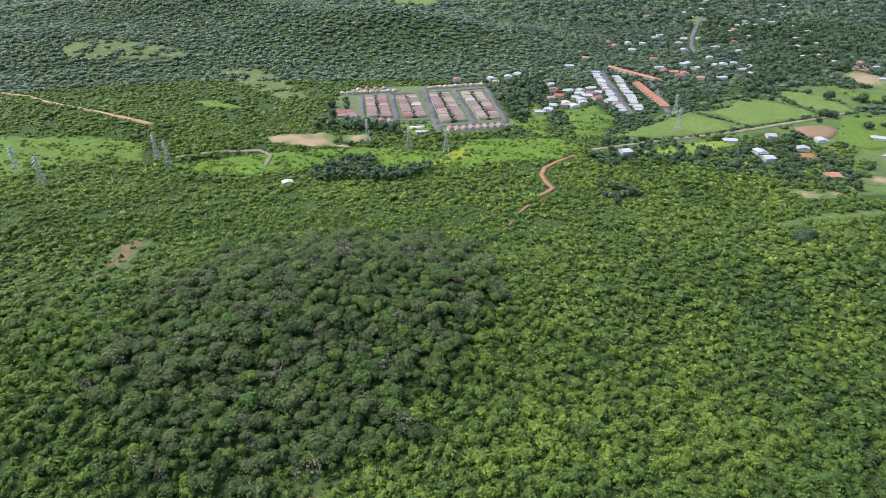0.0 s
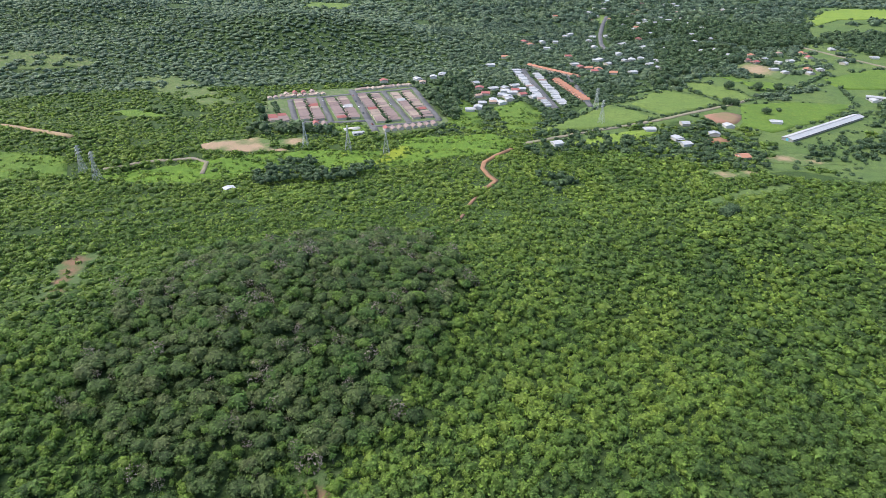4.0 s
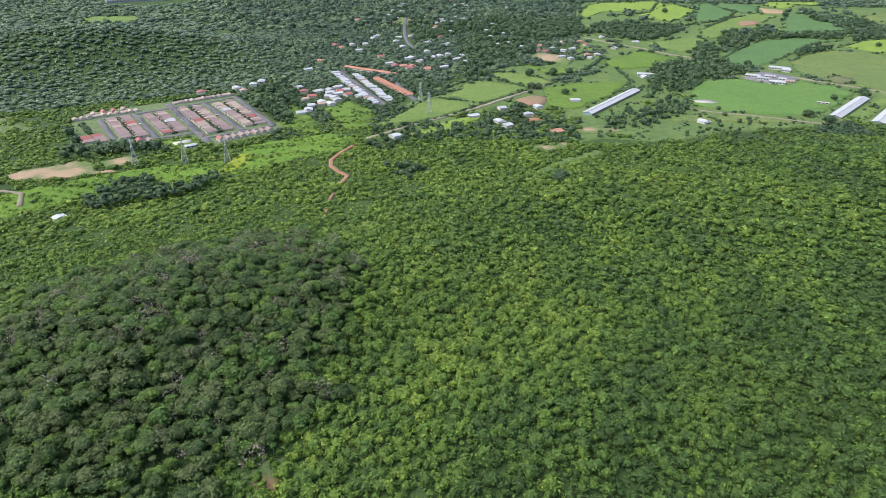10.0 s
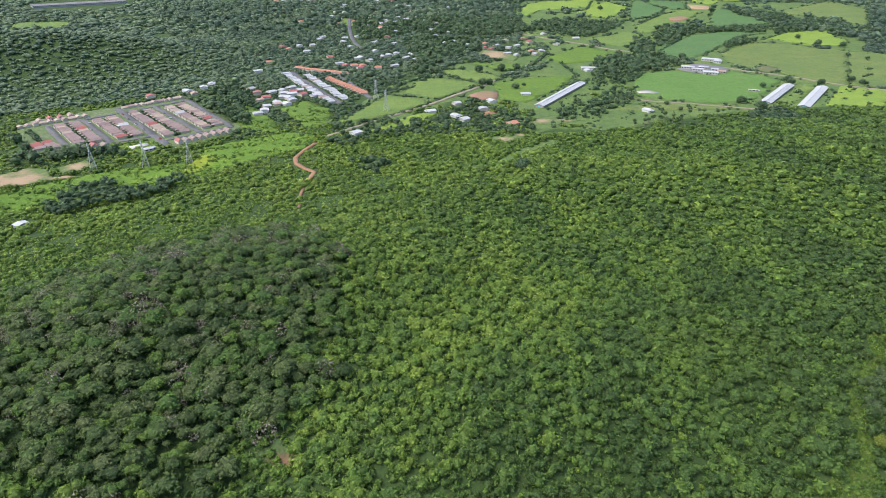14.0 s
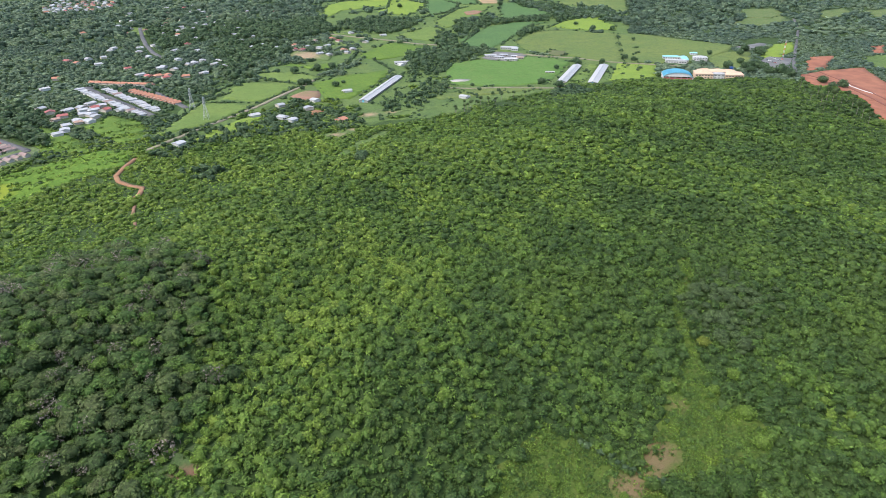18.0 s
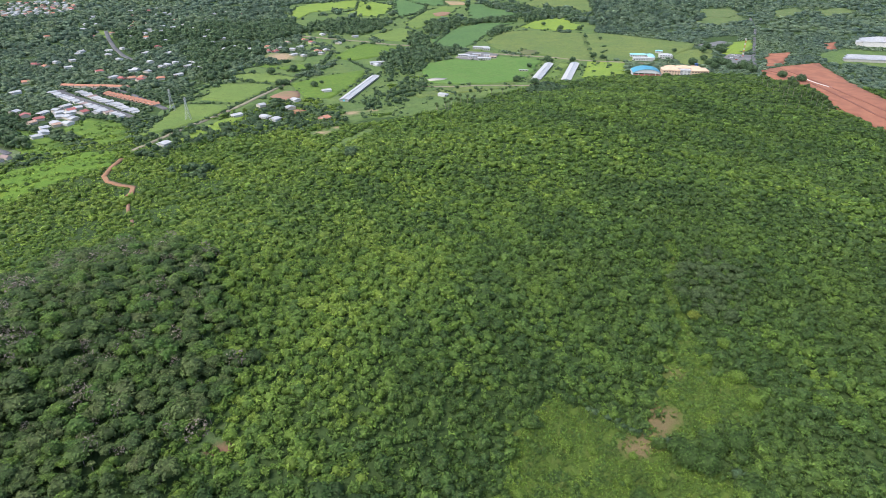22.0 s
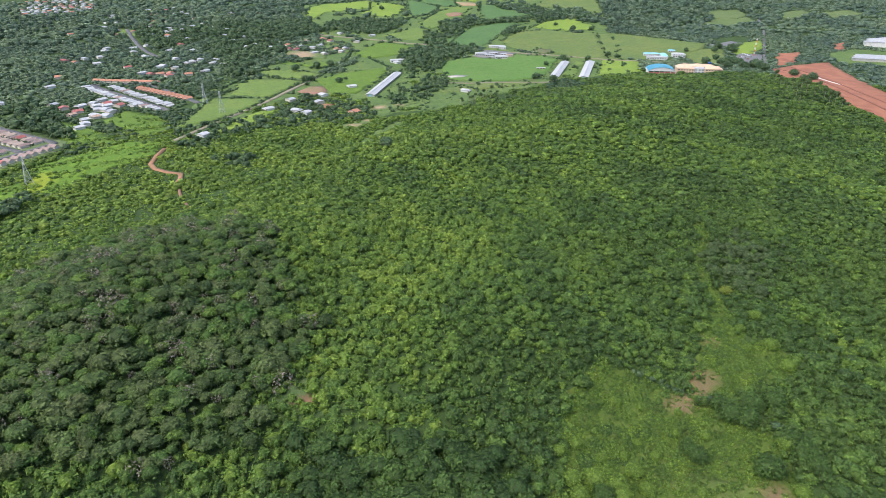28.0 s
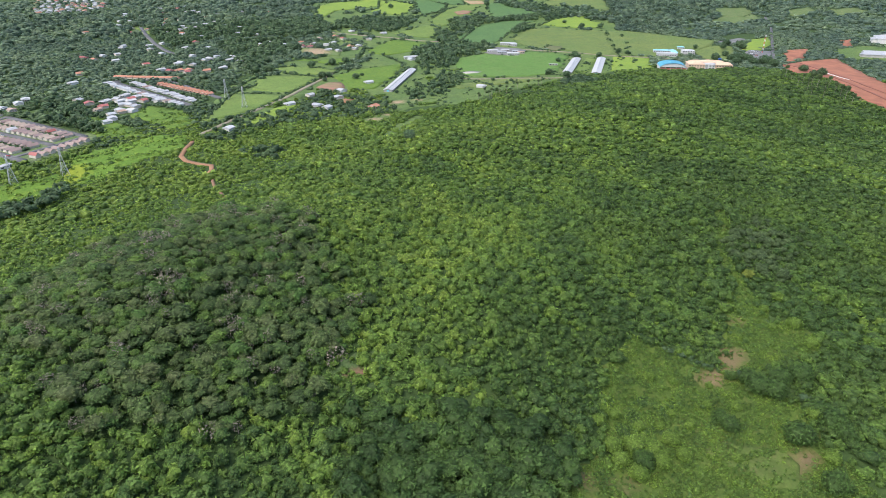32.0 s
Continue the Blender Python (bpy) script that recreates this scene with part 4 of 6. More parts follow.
def block(name, label, x, y, rz, wings, category="building", windows=True):
    """A building of several wings: offset x, y, width, depth, eaves, peak, wall, roof."""
    e = thing(name, label, category)
    for ox, oy, w, d, h, pk, wall, roof in wings:
        wall_ob = part("wall", boxes(((ox, oy, h / 2 - 2), (w, d, h + 4))), wall, e)
        bm = hip_roof(w, d, h + 0.02, pk)
        bmesh.ops.translate(bm, verts=bm.verts, vec=(ox, oy, 0))
        part("roof", bm, roof, e)
        n = max(2, int(w / 4)) if windows else 0
        for s in (1, -1):
            for i in range(n):
                for z in ([1.6] if h < 5 else [1.6, 4.8]):
                    part("window", boxes(((ox - w / 2 + w * (i + 0.5) / n, oy + s * (d / 2 + 0.03), z), (w / n * 0.55, 0.1, 1.3))), M_GLASS, e)
        keep_off(x + ox, y + oy, max(w, d) * 0.6)
    e.matrix_basis = at_ground(x, y, rz, 0.4)
    return e


def gymnasium(x, y, rz):
    e = thing("gymnasium", "open sports hall with sky blue arched roof", "sports hall")
    w, d, n = 42, 34, 18
    bm = bmesh.new()
    rows = []
    for i in range(n + 1):
        a = math.pi * (0.12 + 0.76 * i / n)
        px, pz = math.cos(a) * w / 2 / math.cos(math.pi * 0.12), 4.5 + (math.sin(a) - math.sin(math.pi * 0.12)) * 9
        rows.append([bm.verts.new((px, s * d / 2, pz)) for s in (-1, 1)])
    for r0, r1 in zip(rows, rows[1:]):
        bm.faces.new((r0[0], r0[1], r1[1], r1[0]))
    bmesh.ops.solidify(bm, geom=list(bm.faces), thickness=0.3)
    bmesh.ops.recalc_face_normals(bm, faces=bm.faces)
    part("arched_roof", bm, M_BLUEROOF, e)
    for sgn in (-1, 1):
        bm = bmesh.new()
        edge = []
        for i in range(n + 1):
            a = math.pi * (0.12 + 0.76 * i / n)
            edge.append((math.cos(a) * w * 0.48 / math.cos(math.pi * 0.12), sgn * d * 0.47, 4.2 + (math.sin(a) - math.sin(math.pi * 0.12)) * 8.6))
        ring = [[bm.verts.new((px, py + o, pz)) for px, py, pz in edge] for o in (-0.15, 0.15)]
        bm.faces.new(ring[0])
        bm.faces.new(ring[1][::-1])
        for i in range(n + 1):
            j = (i + 1) % (n + 1)
            bm.faces.new((ring[0][i], ring[1][i], ring[1][j], ring[0][j]))
        bmesh.ops.recalc_face_normals(bm, faces=bm.faces)
        part("gable", bm, M_WHITEWALL, e)
    for s in (-1, 1):
        part("side_wall", boxes(((s * w / 2 * 0.98, 0, 0.9), (0.4, d, 6.5))), M_WHITEWALL, e)
        part("end_wall", boxes(((0, s * d / 2 * 0.98, 0.2), (w * 0.96, 0.4, 5.5))), M_WHITEWALL if s > 0 else M_REDROOF, e)
        for i in range(6):
            part("column", boxes(((-w / 2 + w * i / 5, s * d / 2, 1.5), (0.5, 0.5, 6))), M_WHITEWALL, e)
    e.matrix_basis = at_ground(x, y, rz, 0.8)
    keep_off(x, y, 26)


RS = -63
gymnasium(820, 298, RS)
block("school", "school with peach tile roofs and white walls", 858, 251, RS, [
    (-21, -2, 25, 26, 7.0, 10.2, M_PEACHWALL, M_PEACHROOF), (21, -2, 25, 26, 7.0, 10.2, M_PEACHWALL, M_PEACHROOF),
    (0, 6, 20, 20, 8.5, 11.8, M_WHITEWALL, M_PEACHROOF), (0, -9, 15, 9, 7.2, 9.0, M_WHITEWALL, M_WHITEROOF), (-16, 20, 20, 13, 6.0, 8.8, M_WHITEWALL, M_PEACHROOF), (18, 20, 20, 13, 6.0, 8.8, M_WHITEWALL, M_PEACHROOF)], "school")
block("office_block", "low white building with light blue roofs", 962, 350, RS, [
    (-4, -8, 34, 11, 4.5, 6.2, M_WHITEWALL, M_WHITEROOF), (12, 14, 10, 34, 4.5, 6.4, M_WHITEWALL, M_TEALROOF), (-8, 30, 28, 9, 4.0, 5.6, M_WHITEWALL, M_TEALROOF)])
block("hall", "white hall with pale blue roof", 1000, 326, RS, [(0, 0, 22, 18, 5.0, 7.5, M_WHITEWALL, M_WHITEROOF)])
block("hut", "small hut with light blue roof", 1042, 352, RS, [(0, 0, 12, 8, 3.2, 4.6, M_WHITEWALL, M_TEALROOF)], "hut")
block("water_tank_tower", "dark blue water tank behind the school", 905, 246, RS, [(0, 0, 4, 4, 10.0, 11.0, M_DEEPBLUE, M_DEEPBLUE)], "water tank")
block("farm_buildings", "cluster of low white farm buildings round a yard", 815, 610, -55, [
    (-22, 8, 20, 10, 3.2, 4.6, M_WHITEWALL, M_WHITEROOF), (-6, -6, 16, 9, 3.2, 4.4, M_WHITEWALL, M_GREYROOF), (14, -26, 22, 11, 3.4, 4.8, M_WHITEWALL, M_WHITEROOF), (30, -10, 12, 10, 3.0, 4.2, M_WALL, M_RUSTROOF), (2, 16, 14, 9, 3.0, 4.2, M_WALL, M_GREYROOF), (20, 4, 10, 8, 3.0, 4.0, M_WHITEWALL, M_WHITEROOF)], "farm")
block("farm_house", "white-roofed farm house with an angled wing", 893, 650, -60, [(0, 0, 30, 11, 3.6, 5.0, M_WHITEWALL, M_WHITEROOF), (12, -10, 12, 14, 3.4, 4.8, M_WHITEWALL, M_WHITEROOF)], "house")
block("field_shelter", "low feed shelter standing in the pasture", 751, 475, -60, [(0, 0, 14, 3.5, 2.2, 2.8, M_WALL, M_WHITEROOF)], "shelter")
block("warehouse", "very large white warehouse with a domed roof", 1338, 18, -76, [(0, 0, 78, 50, 8.0, 15.0, M_WHITEWALL, M_WHITEROOF), (-42, -8, 12, 18, 6.0, 9.0, M_WHITEWALL, M_WHITEROOF)], "warehouse", False)
block("long_shed", "wide low shed with rows of grey roofs", 1172, 14, -74, [(0, -24, 116, 15, 4.0, 5.4, M_CONCRETE, M_GREYROOF), (6, -6, 116, 15, 4.0, 5.4, M_CONCRETE, M_GREYROOF), (12, 12, 116, 15, 4.0, 5.4, M_CONCRETE, M_GREYROOF)], "shed", False)
drape("lawn", [(-50, 684), (-36, 690), (-14, 688), (-12, 662), (-22, 645), (-30, 647), (-41, 668)], M_LUSH, "green lawn round a sports court", GRASS, lift=0.75, clear=False, step=6, wobble=2)
drape("sports_court", [(-40, 677), (-21, 682), (-20, 672), (-38, 667)], M_PALECOURT, "pale concrete sports court on a lawn", "court", lift=1.0, wobble=0.2, hard=True)
block("pavilion", "small white pavilion beside a sports court", -25, 653, 10, [(0, 0, 9, 6, 3.0, 4.2, M_WHITEWALL, M_WHITEROOF), (6, 2, 4, 4, 2.6, 3.2, M_WHITEWALL, M_GREYROOF)], "pavilion")
block("far_greenhouses", "large far dark-roofed greenhouse", 40, 2040, 5, [(0, 0, 230, 60, 5.0, 7.0, M_GREYROOF, M_GREYFIELD)], "greenhouse")
block("small_school", "low white building beside an empty field", 664, 714, -40, [(0, 0, 26, 10, 3.6, 5.0, M_WHITEWALL, M_WHITEROOF)])
shed = house("hillside_shed", "lone shed with bluish white zinc roof", 9, 7, 2.6, 3.6, M_GREYROOF, M_WHITEROOF, False, category="shed")
shed.matrix_basis = at_ground(-142, 524, 25, 0.3)
keep_off(-142, 522, 8)


# ---- transmission pylons ----
def pylon(label):
    e = thing("pylon", label, "pylon", "transmission pylons")
    hgt, half = 27.0, 3.2

    def leg_at(z, sx, sy):
        k = half * (1 - 0.82 * min(1, z / 20)) if z < 20 else half * 0.18
        return (sx * k, sy * k, z)
    for sx in (-1, 1):
        for sy in (-1, 1):
            bm = bmesh.new()
            for z0, z1 in ((-1, 20), (20, hgt)):
                beam(bm, leg_at(z0, sx, sy), leg_at(z1, sx, sy), 0.2)
            part("leg", bm, M_STEEL, e)
    levels = [0, 5, 9.5, 13.5, 17, 20, 22.3, 24.6, hgt]
    for side in range(4):
        bm = bmesh.new()
        c = ((-1, -1), (1, -1), (1, 1), (-1, 1))
        a, b = c[side], c[(side + 1) % 4]
        for z0, z1 in zip(levels, levels[1:]):
            beam(bm, leg_at(z0, *a), leg_at(z1, *b), 0.11)
            beam(bm, leg_at(z0, *b), leg_at(z1, *a), 0.11)
            beam(bm, leg_at(z1, *a), leg_at(z1, *b), 0.11)
        part("lattice", bm, M_STEEL, e)
    for z, reach in ((20, 5.0), (22.8, 4.4), (25.6, 3.8)):
        for s in (-1, 1):
            bm = bmesh.new()
            for sy in (-0.5, 0.5):
                beam(bm, (s * 0.5, sy, z), (s * reach, 0, z), 0.22)
                beam(bm, (s * 0.5, sy, z + 1.2), (s * reach, 0, z), 0.2)
            arm = part("crossarm", bm, M_STEEL, e)
            bm = bmesh.new()
            beam(bm, (s * reach, 0, z), (s * reach, 0, z - 1.7), 0.25)
            part("insulator", bm, M_GREYROOF, arm)
    return e


lay_out(pylon("grey lattice steel transmission pylon in a meadow"), [at_ground(x, y, rz) for x, y, rz in (
    (-385, 524, 80), (-338, 484, 80), (-281, 576, 80), (-264, 560, 80), (-79, 622, 80), (-35, 607, 80), (3, 592, 80), (274, 719, 40), (259, 662, 40))])

# ---- a radio mast, parked cars ----
mast = thing("radio_mast", "slim red and white lattice mast by the road", "mast")
for i in range(8):
    bm = bmesh.new()
    for sx, sy in ((-1, -1), (1, -1), (0, 1)):
        beam(bm, (sx * 0.9, sy * 0.9, i * 4 - 0.3), (sx * 0.9, sy * 0.9, i * 4 + 4), 0.3)
    for (ax, ay), (bx, by) in (((-1, -1), (1, -1)), ((1, -1), (0, 1)), ((0, 1), (-1, -1))):
        beam(bm, (ax * 0.9, ay * 0.9, i * 4), (bx * 0.9, by * 0.9, i * 4 + 4), 0.22)
    part("mast_section", bm, M_WHITEWALL if i % 2 else M_MASTRED, mast)
mast.matrix_basis = at_ground(1080, 214, 20)


def car(mat, label):
    e = thing("car", label, "car", "parked cars")
    bm = boxes(((0, 0, 0.75), (1.8, 4.4, 0.7)))
    bmesh.ops.bevel(bm, geom=list(bm.edges), offset=0.12, segments=1, affect="EDGES")
    part("body", bm, mat, e)
    bm = boxes(((0, -0.2, 1.3), (1.55, 2.2, 0.55)))
    for v in bm.verts:
        if v.co.z > 1.3:
            v.co.x *= 0.85
            v.co.y *= 0.75
    part("cabin", bm, M_GLASS, e)
    for sx in (-0.85, 0.85):
        for sy in (-1.35, 1.35):
            bm = bmesh.new()
            bmesh.ops.create_cone(bm, cap_ends=True, segments=10, radius1=0.33, radius2=0.33, depth=0.22, matrix=Matrix.Translation((sx, sy, 0.33)) @ Matrix.Rotation(math.pi / 2, 4, "Y"))
            part("wheel", bm, M_TYRE, e)
    return e


lots = [[], [], []]
for x, y, rz in [(1040 + i * 7, 215 + (i % 4) * 6, 30 * (i % 2)) for i in range(8)] + [(-28 + 26 * t + rng.uniform(-3, 3), 840 - 190 * t, 8) for t in (0.1, 0.25, 0.4, 0.55, 0.8)] + [(-66 + rng.uniform(-3, 3), 800 - 30 * i, 8) for i in range(4)] + [(20 + rng.uniform(-3, 3), 800 - 28 * i, 8) for i in range(4)] + [(232 + rng.uniform(-3, 3), 900 - 40 * i, 3) for i in range(4)]:
    lots[rng.choices((0, 1, 2), (5, 2, 3))[0]].append(at_ground(x, y, rz + rng.uniform(-8, 8), 0.75))
for m, lb, ps in zip(M_CARS, ("white car parked on grey asphalt", "red car parked on grey asphalt", "grey car parked on grey asphalt"), lots):
    if ps:
        lay_out(car(m, lb), ps)

# ---- trees ----
def crown(seed, lumps, sprays, size, flat=0.75, rings=4, sectors=9, core=0.92, ragged=0.62):
    """A crown one metre in radius, standing on z = 0: a lumpy heart, dimmed in colour as the shade inside the crown,
    under many loose sprays of leaves. Vertices, triangles, shade per vertex, and where the sprays begin.
    """
    r = np.random.RandomState(seed)
    cen = []
    for i in range(lumps):
        a = 2.4 * i + r.uniform(-0.5, 0.5)
        d = 0.6 * math.sqrt((i + 0.35) / lumps)
        cen.append((d * math.cos(a), d * math.sin(a), 0.30 + 0.3 * (1 - d) + r.uniform(-0.1, 0.1), r.uniform(0.32, 0.48)))
    cen = np.array(cen)
    heart = np.array([0, 0, 0.15])

    def skin(d):
        """How far the dome reaches in a direction, and which lump bounds it."""
        oc = heart - cen[:, :3]
        bq = oc @ d
        disc = bq ** 2 - ((oc ** 2).sum(1) - cen[:, 3] ** 2)
        reach = np.where(disc > 0, -bq + np.sqrt(np.maximum(disc, 0)), 0)
        k = int(reach.argmax())
        return min(1.08, max(0.5, reach[k])), k

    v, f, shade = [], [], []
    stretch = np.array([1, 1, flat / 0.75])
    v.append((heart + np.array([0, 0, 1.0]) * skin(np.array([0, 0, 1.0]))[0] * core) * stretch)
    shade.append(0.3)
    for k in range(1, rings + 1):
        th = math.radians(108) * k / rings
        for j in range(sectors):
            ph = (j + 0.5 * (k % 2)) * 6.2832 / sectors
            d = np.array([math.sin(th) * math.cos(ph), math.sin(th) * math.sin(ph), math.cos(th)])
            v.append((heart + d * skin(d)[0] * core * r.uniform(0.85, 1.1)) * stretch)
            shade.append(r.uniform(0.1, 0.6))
    for j in range(sectors):
        f.append((0, 1 + j, 1 + (j + 1) % sectors))
    for k in range(1, rings):
        p, q_ = 1 + (k - 1) * sectors, 1 + k * sectors
        for j in range(sectors):
            n_ = (j + 1) % sectors
            if k % 2:
                f += [(p + j, q_ + j, q_ + n_), (p + j, q_ + n_, p + n_)]
            else:
                f += [(p + j, q_ + j, p + n_), (p + n_, q_ + j, q_ + n_)]
    skip = len(v)
    made = 0
    while made < sprays:
        d = r.normal(size=3)
        d /= np.linalg.norm(d)
        if d[2] < -0.12:
            continue
        reach, k = skin(d)
        p = heart + d * reach * r.uniform(0.86, 1.16)
        nrm = (p - cen[k, :3]) / cen[k, 3] + r.normal(size=3) * ragged + np.array([0, 0, 0.8])
        nrm /= np.linalg.norm(nrm)
        t = np.cross(nrm, r.normal(size=3))
        t /= np.linalg.norm(t)
        b = np.cross(nrm, t)
        s = size * r.uniform(0.6, 1.35)
        base = len(v)
        droop = nrm * s * 0.3
        turn = r.uniform(0, 6.283)
        for k in range(3):
            a = turn + k * 2.094 + r.uniform(-0.5, 0.5)
            v.append((p + (t * math.cos(a) + b * math.sin(a)) * s * r.uniform(0.75, 1.35) - droop * (k == 0)) * stretch)
        f.append((base, base + 1, base + 2))
        shade.extend([r.uniform(0.0, 1.0)] * 3)
        made += 1
    return np.array(v), np.array(f), np.array(shade), skip


def bare_sprays(made):
    """The sprays of a crown without its masses."""
    v, f, sh, skip = made
    return v[skip:], f[(f >= skip).all(1)] - skip, sh[skip:]


def stem(height, radius):
    """A tapered three-sided stem."""
    a = np.array([0, 2.1, 4.2])
    lo = np.stack([np.cos(a) * radius, np.sin(a) * radius, np.full(3, -0.5)], 1)
    hi = np.stack([np.cos(a) * radius * 0.5, np.sin(a) * radius * 0.5, np.full(3, height)], 1)
    return np.concatenate([lo, hi]), np.array([(0, 1, 4), (0, 4, 3), (1, 2, 5), (1, 5, 4), (2, 0, 3), (2, 3, 5)])


def stand(name, label, kinds, x, y, radius, lift, mat, rs, tones=None, tall=1.0, category="trees"):
    """Many trees as one growth: crowns of the given kinds at the places, with radius and height of crown base per tree."""
    n = len(x)
    if n == 0:
        return None
    which = rs.randint(len(kinds), size=n)
    tones = rs.uniform(0, 1, n) if tones is None else tones
    z = rise(x, y) + lift
    vs, fs, tn, sp, off = [], [], [], [], 0
    for k, (cv, cf, cs) in enumerate(kinds):
        m = np.nonzero(which == k)[0]
        if len(m) == 0:
            continue
        a = rs.uniform(0, 6.283, len(m))
        sx, sz = radius[m] * rs.uniform(0.9, 1.1, len(m)), radius[m] * rs.uniform(0.8, 1.25, len(m)) * tall
        c, s = np.cos(a), np.sin(a)
        px = (cv[None, :, 0] * c[:, None] - cv[None, :, 1] * s[:, None]) * sx[:, None] + x[m][:, None]
        py = (cv[None, :, 0] * s[:, None] + cv[None, :, 1] * c[:, None]) * sx[:, None] + y[m][:, None]
        pz = cv[None, :, 2] * sz[:, None] + z[m][:, None]
        vs.append(np.stack([px, py, pz], -1).reshape(-1, 3))
        fs.append((cf[None] + (np.arange(len(m)) * len(cv))[:, None, None]).reshape(-1, 3) + off)
        tn.append(np.repeat(tones[m], len(cv)))
        sp.append(np.tile(cs, len(m)))
        off += len(m) * len(cv)
    me = raw_mesh(name, np.concatenate(vs), np.concatenate(fs), [mat], True, {"tone": np.concatenate(tn), "spray": np.concatenate(sp)})
    return tagged(new(name, me), label, category, kind="stuff")


def scatter(rs, x0, x1, y0, y1, step):
    gx_, gy_ = np.meshgrid(np.arange(x0, x1, step), np.arange(y0, y1, step))
    gx_ = gx_ + (np.arange(gx_.shape[0]) % 2)[:, None] * step / 2
    return (gx_ + rs.uniform(-0.58, 0.58, gx_.shape) * step).ravel(), (gy_ + rs.uniform(-0.58, 0.58, gy_.shape) * step).ravel()


def path_reach(x, y):
    """Distance from the line the aircraft flies."""
    t = np.clip(-x / 226.0, 0, 1)
    return np.hypot(x + 226 * t, y + 11 * t)


def wave(x, y, scale, seed):
    """Smooth patchiness over the land, about -1 to 1."""
    r = np.random.RandomState(seed)
    out = 0
    for k in range(7):
        a, ph = r.uniform(0, 6.28), r.uniform(0, 6.28)
        fr = r.uniform(0.6, 1.6) / scale
        out = out + np.sin((x * math.cos(a) + y * math.sin(a)) * fr * 6.28 + ph)
    return out / 3.2


def in_any(x, y, polys):
    m = np.zeros(x.shape, bool)
    for p in polys:
        m |= inside(x, y, p)
    return m


def open_land(x, y, reach=0.0):
    ok = np.ones(x.shape, bool)
    jx, jy = x + 4.5 * wave(x, y, 13, 87), y + 4.5 * wave(x, y, 13, 88)
    for c in CLEAR[1:]:
        ok &= ~inside(jx, jy, c)
    valley = inside(x + 26 * wave(x, y, 75, 74), y + 26 * wave(x, y, 75, 75), CLEAR[0])
    tended = in_any(x, y, FIELDS)
    ok &= ~valley | ~tended & (y > 560) & (wave(x, y, 85, 76) + 0.4 * wave(x, y, 22, 77) > 0.75)
    for c in GROVES:
        ok &= ~inside(x, y, c)
    ok &= ~inside(x, y, THIN) | (wave(x, y, 9, 78) > 0.55)
    ok &= ~inside(x, y, BARE_SPOT) | (np.hypot(x + 52, y - 171) > 5 + 3 * wave(x, y, 12, 79))
    wx, wy = x + 7 * wave(x, y, 28, 71), y + 7 * wave(x, y, 28, 72)
    for c in WOODS:
        ok |= inside(wx, wy, c) & (wave(x, y, 24, 73) > -0.75)
    for c in HARD:
        ok &= ~inside(x, y, c)
    for a, b, r in HOUSES:
        ok &= (x - a) ** 2 + (y - b) ** 2 > (r + reach) ** 2
    return ok


def in_fan(x, y):
    b = np.degrees(np.arctan2(x + 110, y + 60))
    return (b > -52) & (b < 112)


DARK = [(-150, 262), (-152, 310), (-132, 366), (-75, 390), (-10, 386), (25, 352), (30, 312), (22, 262), (0, 237), (-26, 200), (-45, 186), (-75, 178), (-118, 184), (-152, 205), (-160, 235)]
def in_dark(x, y):
    return inside(x + 10 * wave(x, y, 34, 3) + 6 * wave(x, y, 9, 13), y + 10 * wave(x, y, 34, 4) + 6 * wave(x, y, 9, 14), DARK)


MEADOWS = [[(90, 770), (118, 793), (128, 744), (120, 660), (108, 640), (80, 685)], [(148, 745), (195, 772), (204, 712), (175, 645), (145, 640)],
           [(33, 636), (82, 636), (120, 640), (145, 612), (115, 575), (67, 575), (8, 556), (-8, 578)], [(-479, 644), (-436, 633), (-382, 635), (-306, 612), (-293, 567), (-362, 561), (-383, 543), (-388, 504), (-470, 520)],
           [(-267, 569), (-216, 584), (-131, 608), (-49, 612), (0, 600), (-12, 548), (-79, 560), (-155, 556), (-205, 540)], [(-340, 938), (-310, 950), (-273, 947), (-222, 892), (-175, 810), (-179, 786), (-224, 811), (-299, 896)], [(-620, 1010), (-536, 1042), (-441, 1029), (-393, 992), (-454, 969), (-560, 960)]]


NEAR_CLEARING = [(79, 78), (86, 62), (84, 44), (86, 22), (84, 5), (78, -14), (62, -22), (50, -34), (30, -60), (0, -60), (-60, 25), (-47, 56), (-26, 62), (-5, 53), (4, 63), (25, 75), (51, 79)]
LANE = [(268, 84), (262, 76), (241, 64), (214, 62), (193, 44), (176, 32), (165, 22), (130, 8), (112, 14), (120, 26), (148, 42), (172, 43), (188, 52), (215, 71), (240, 73), (258, 82)]
rs = np.random.RandomState(11)
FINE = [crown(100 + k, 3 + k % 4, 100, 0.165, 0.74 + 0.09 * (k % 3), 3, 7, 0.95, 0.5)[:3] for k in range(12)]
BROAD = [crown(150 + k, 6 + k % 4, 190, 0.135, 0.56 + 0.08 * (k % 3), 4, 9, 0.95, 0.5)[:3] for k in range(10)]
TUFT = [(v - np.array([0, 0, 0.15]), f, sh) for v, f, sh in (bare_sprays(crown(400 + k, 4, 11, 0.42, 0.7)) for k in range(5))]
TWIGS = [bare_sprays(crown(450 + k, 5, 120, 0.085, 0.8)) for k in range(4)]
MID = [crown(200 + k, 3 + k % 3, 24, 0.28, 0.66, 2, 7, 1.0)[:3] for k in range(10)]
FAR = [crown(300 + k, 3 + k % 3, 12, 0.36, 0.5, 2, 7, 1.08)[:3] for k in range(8)]

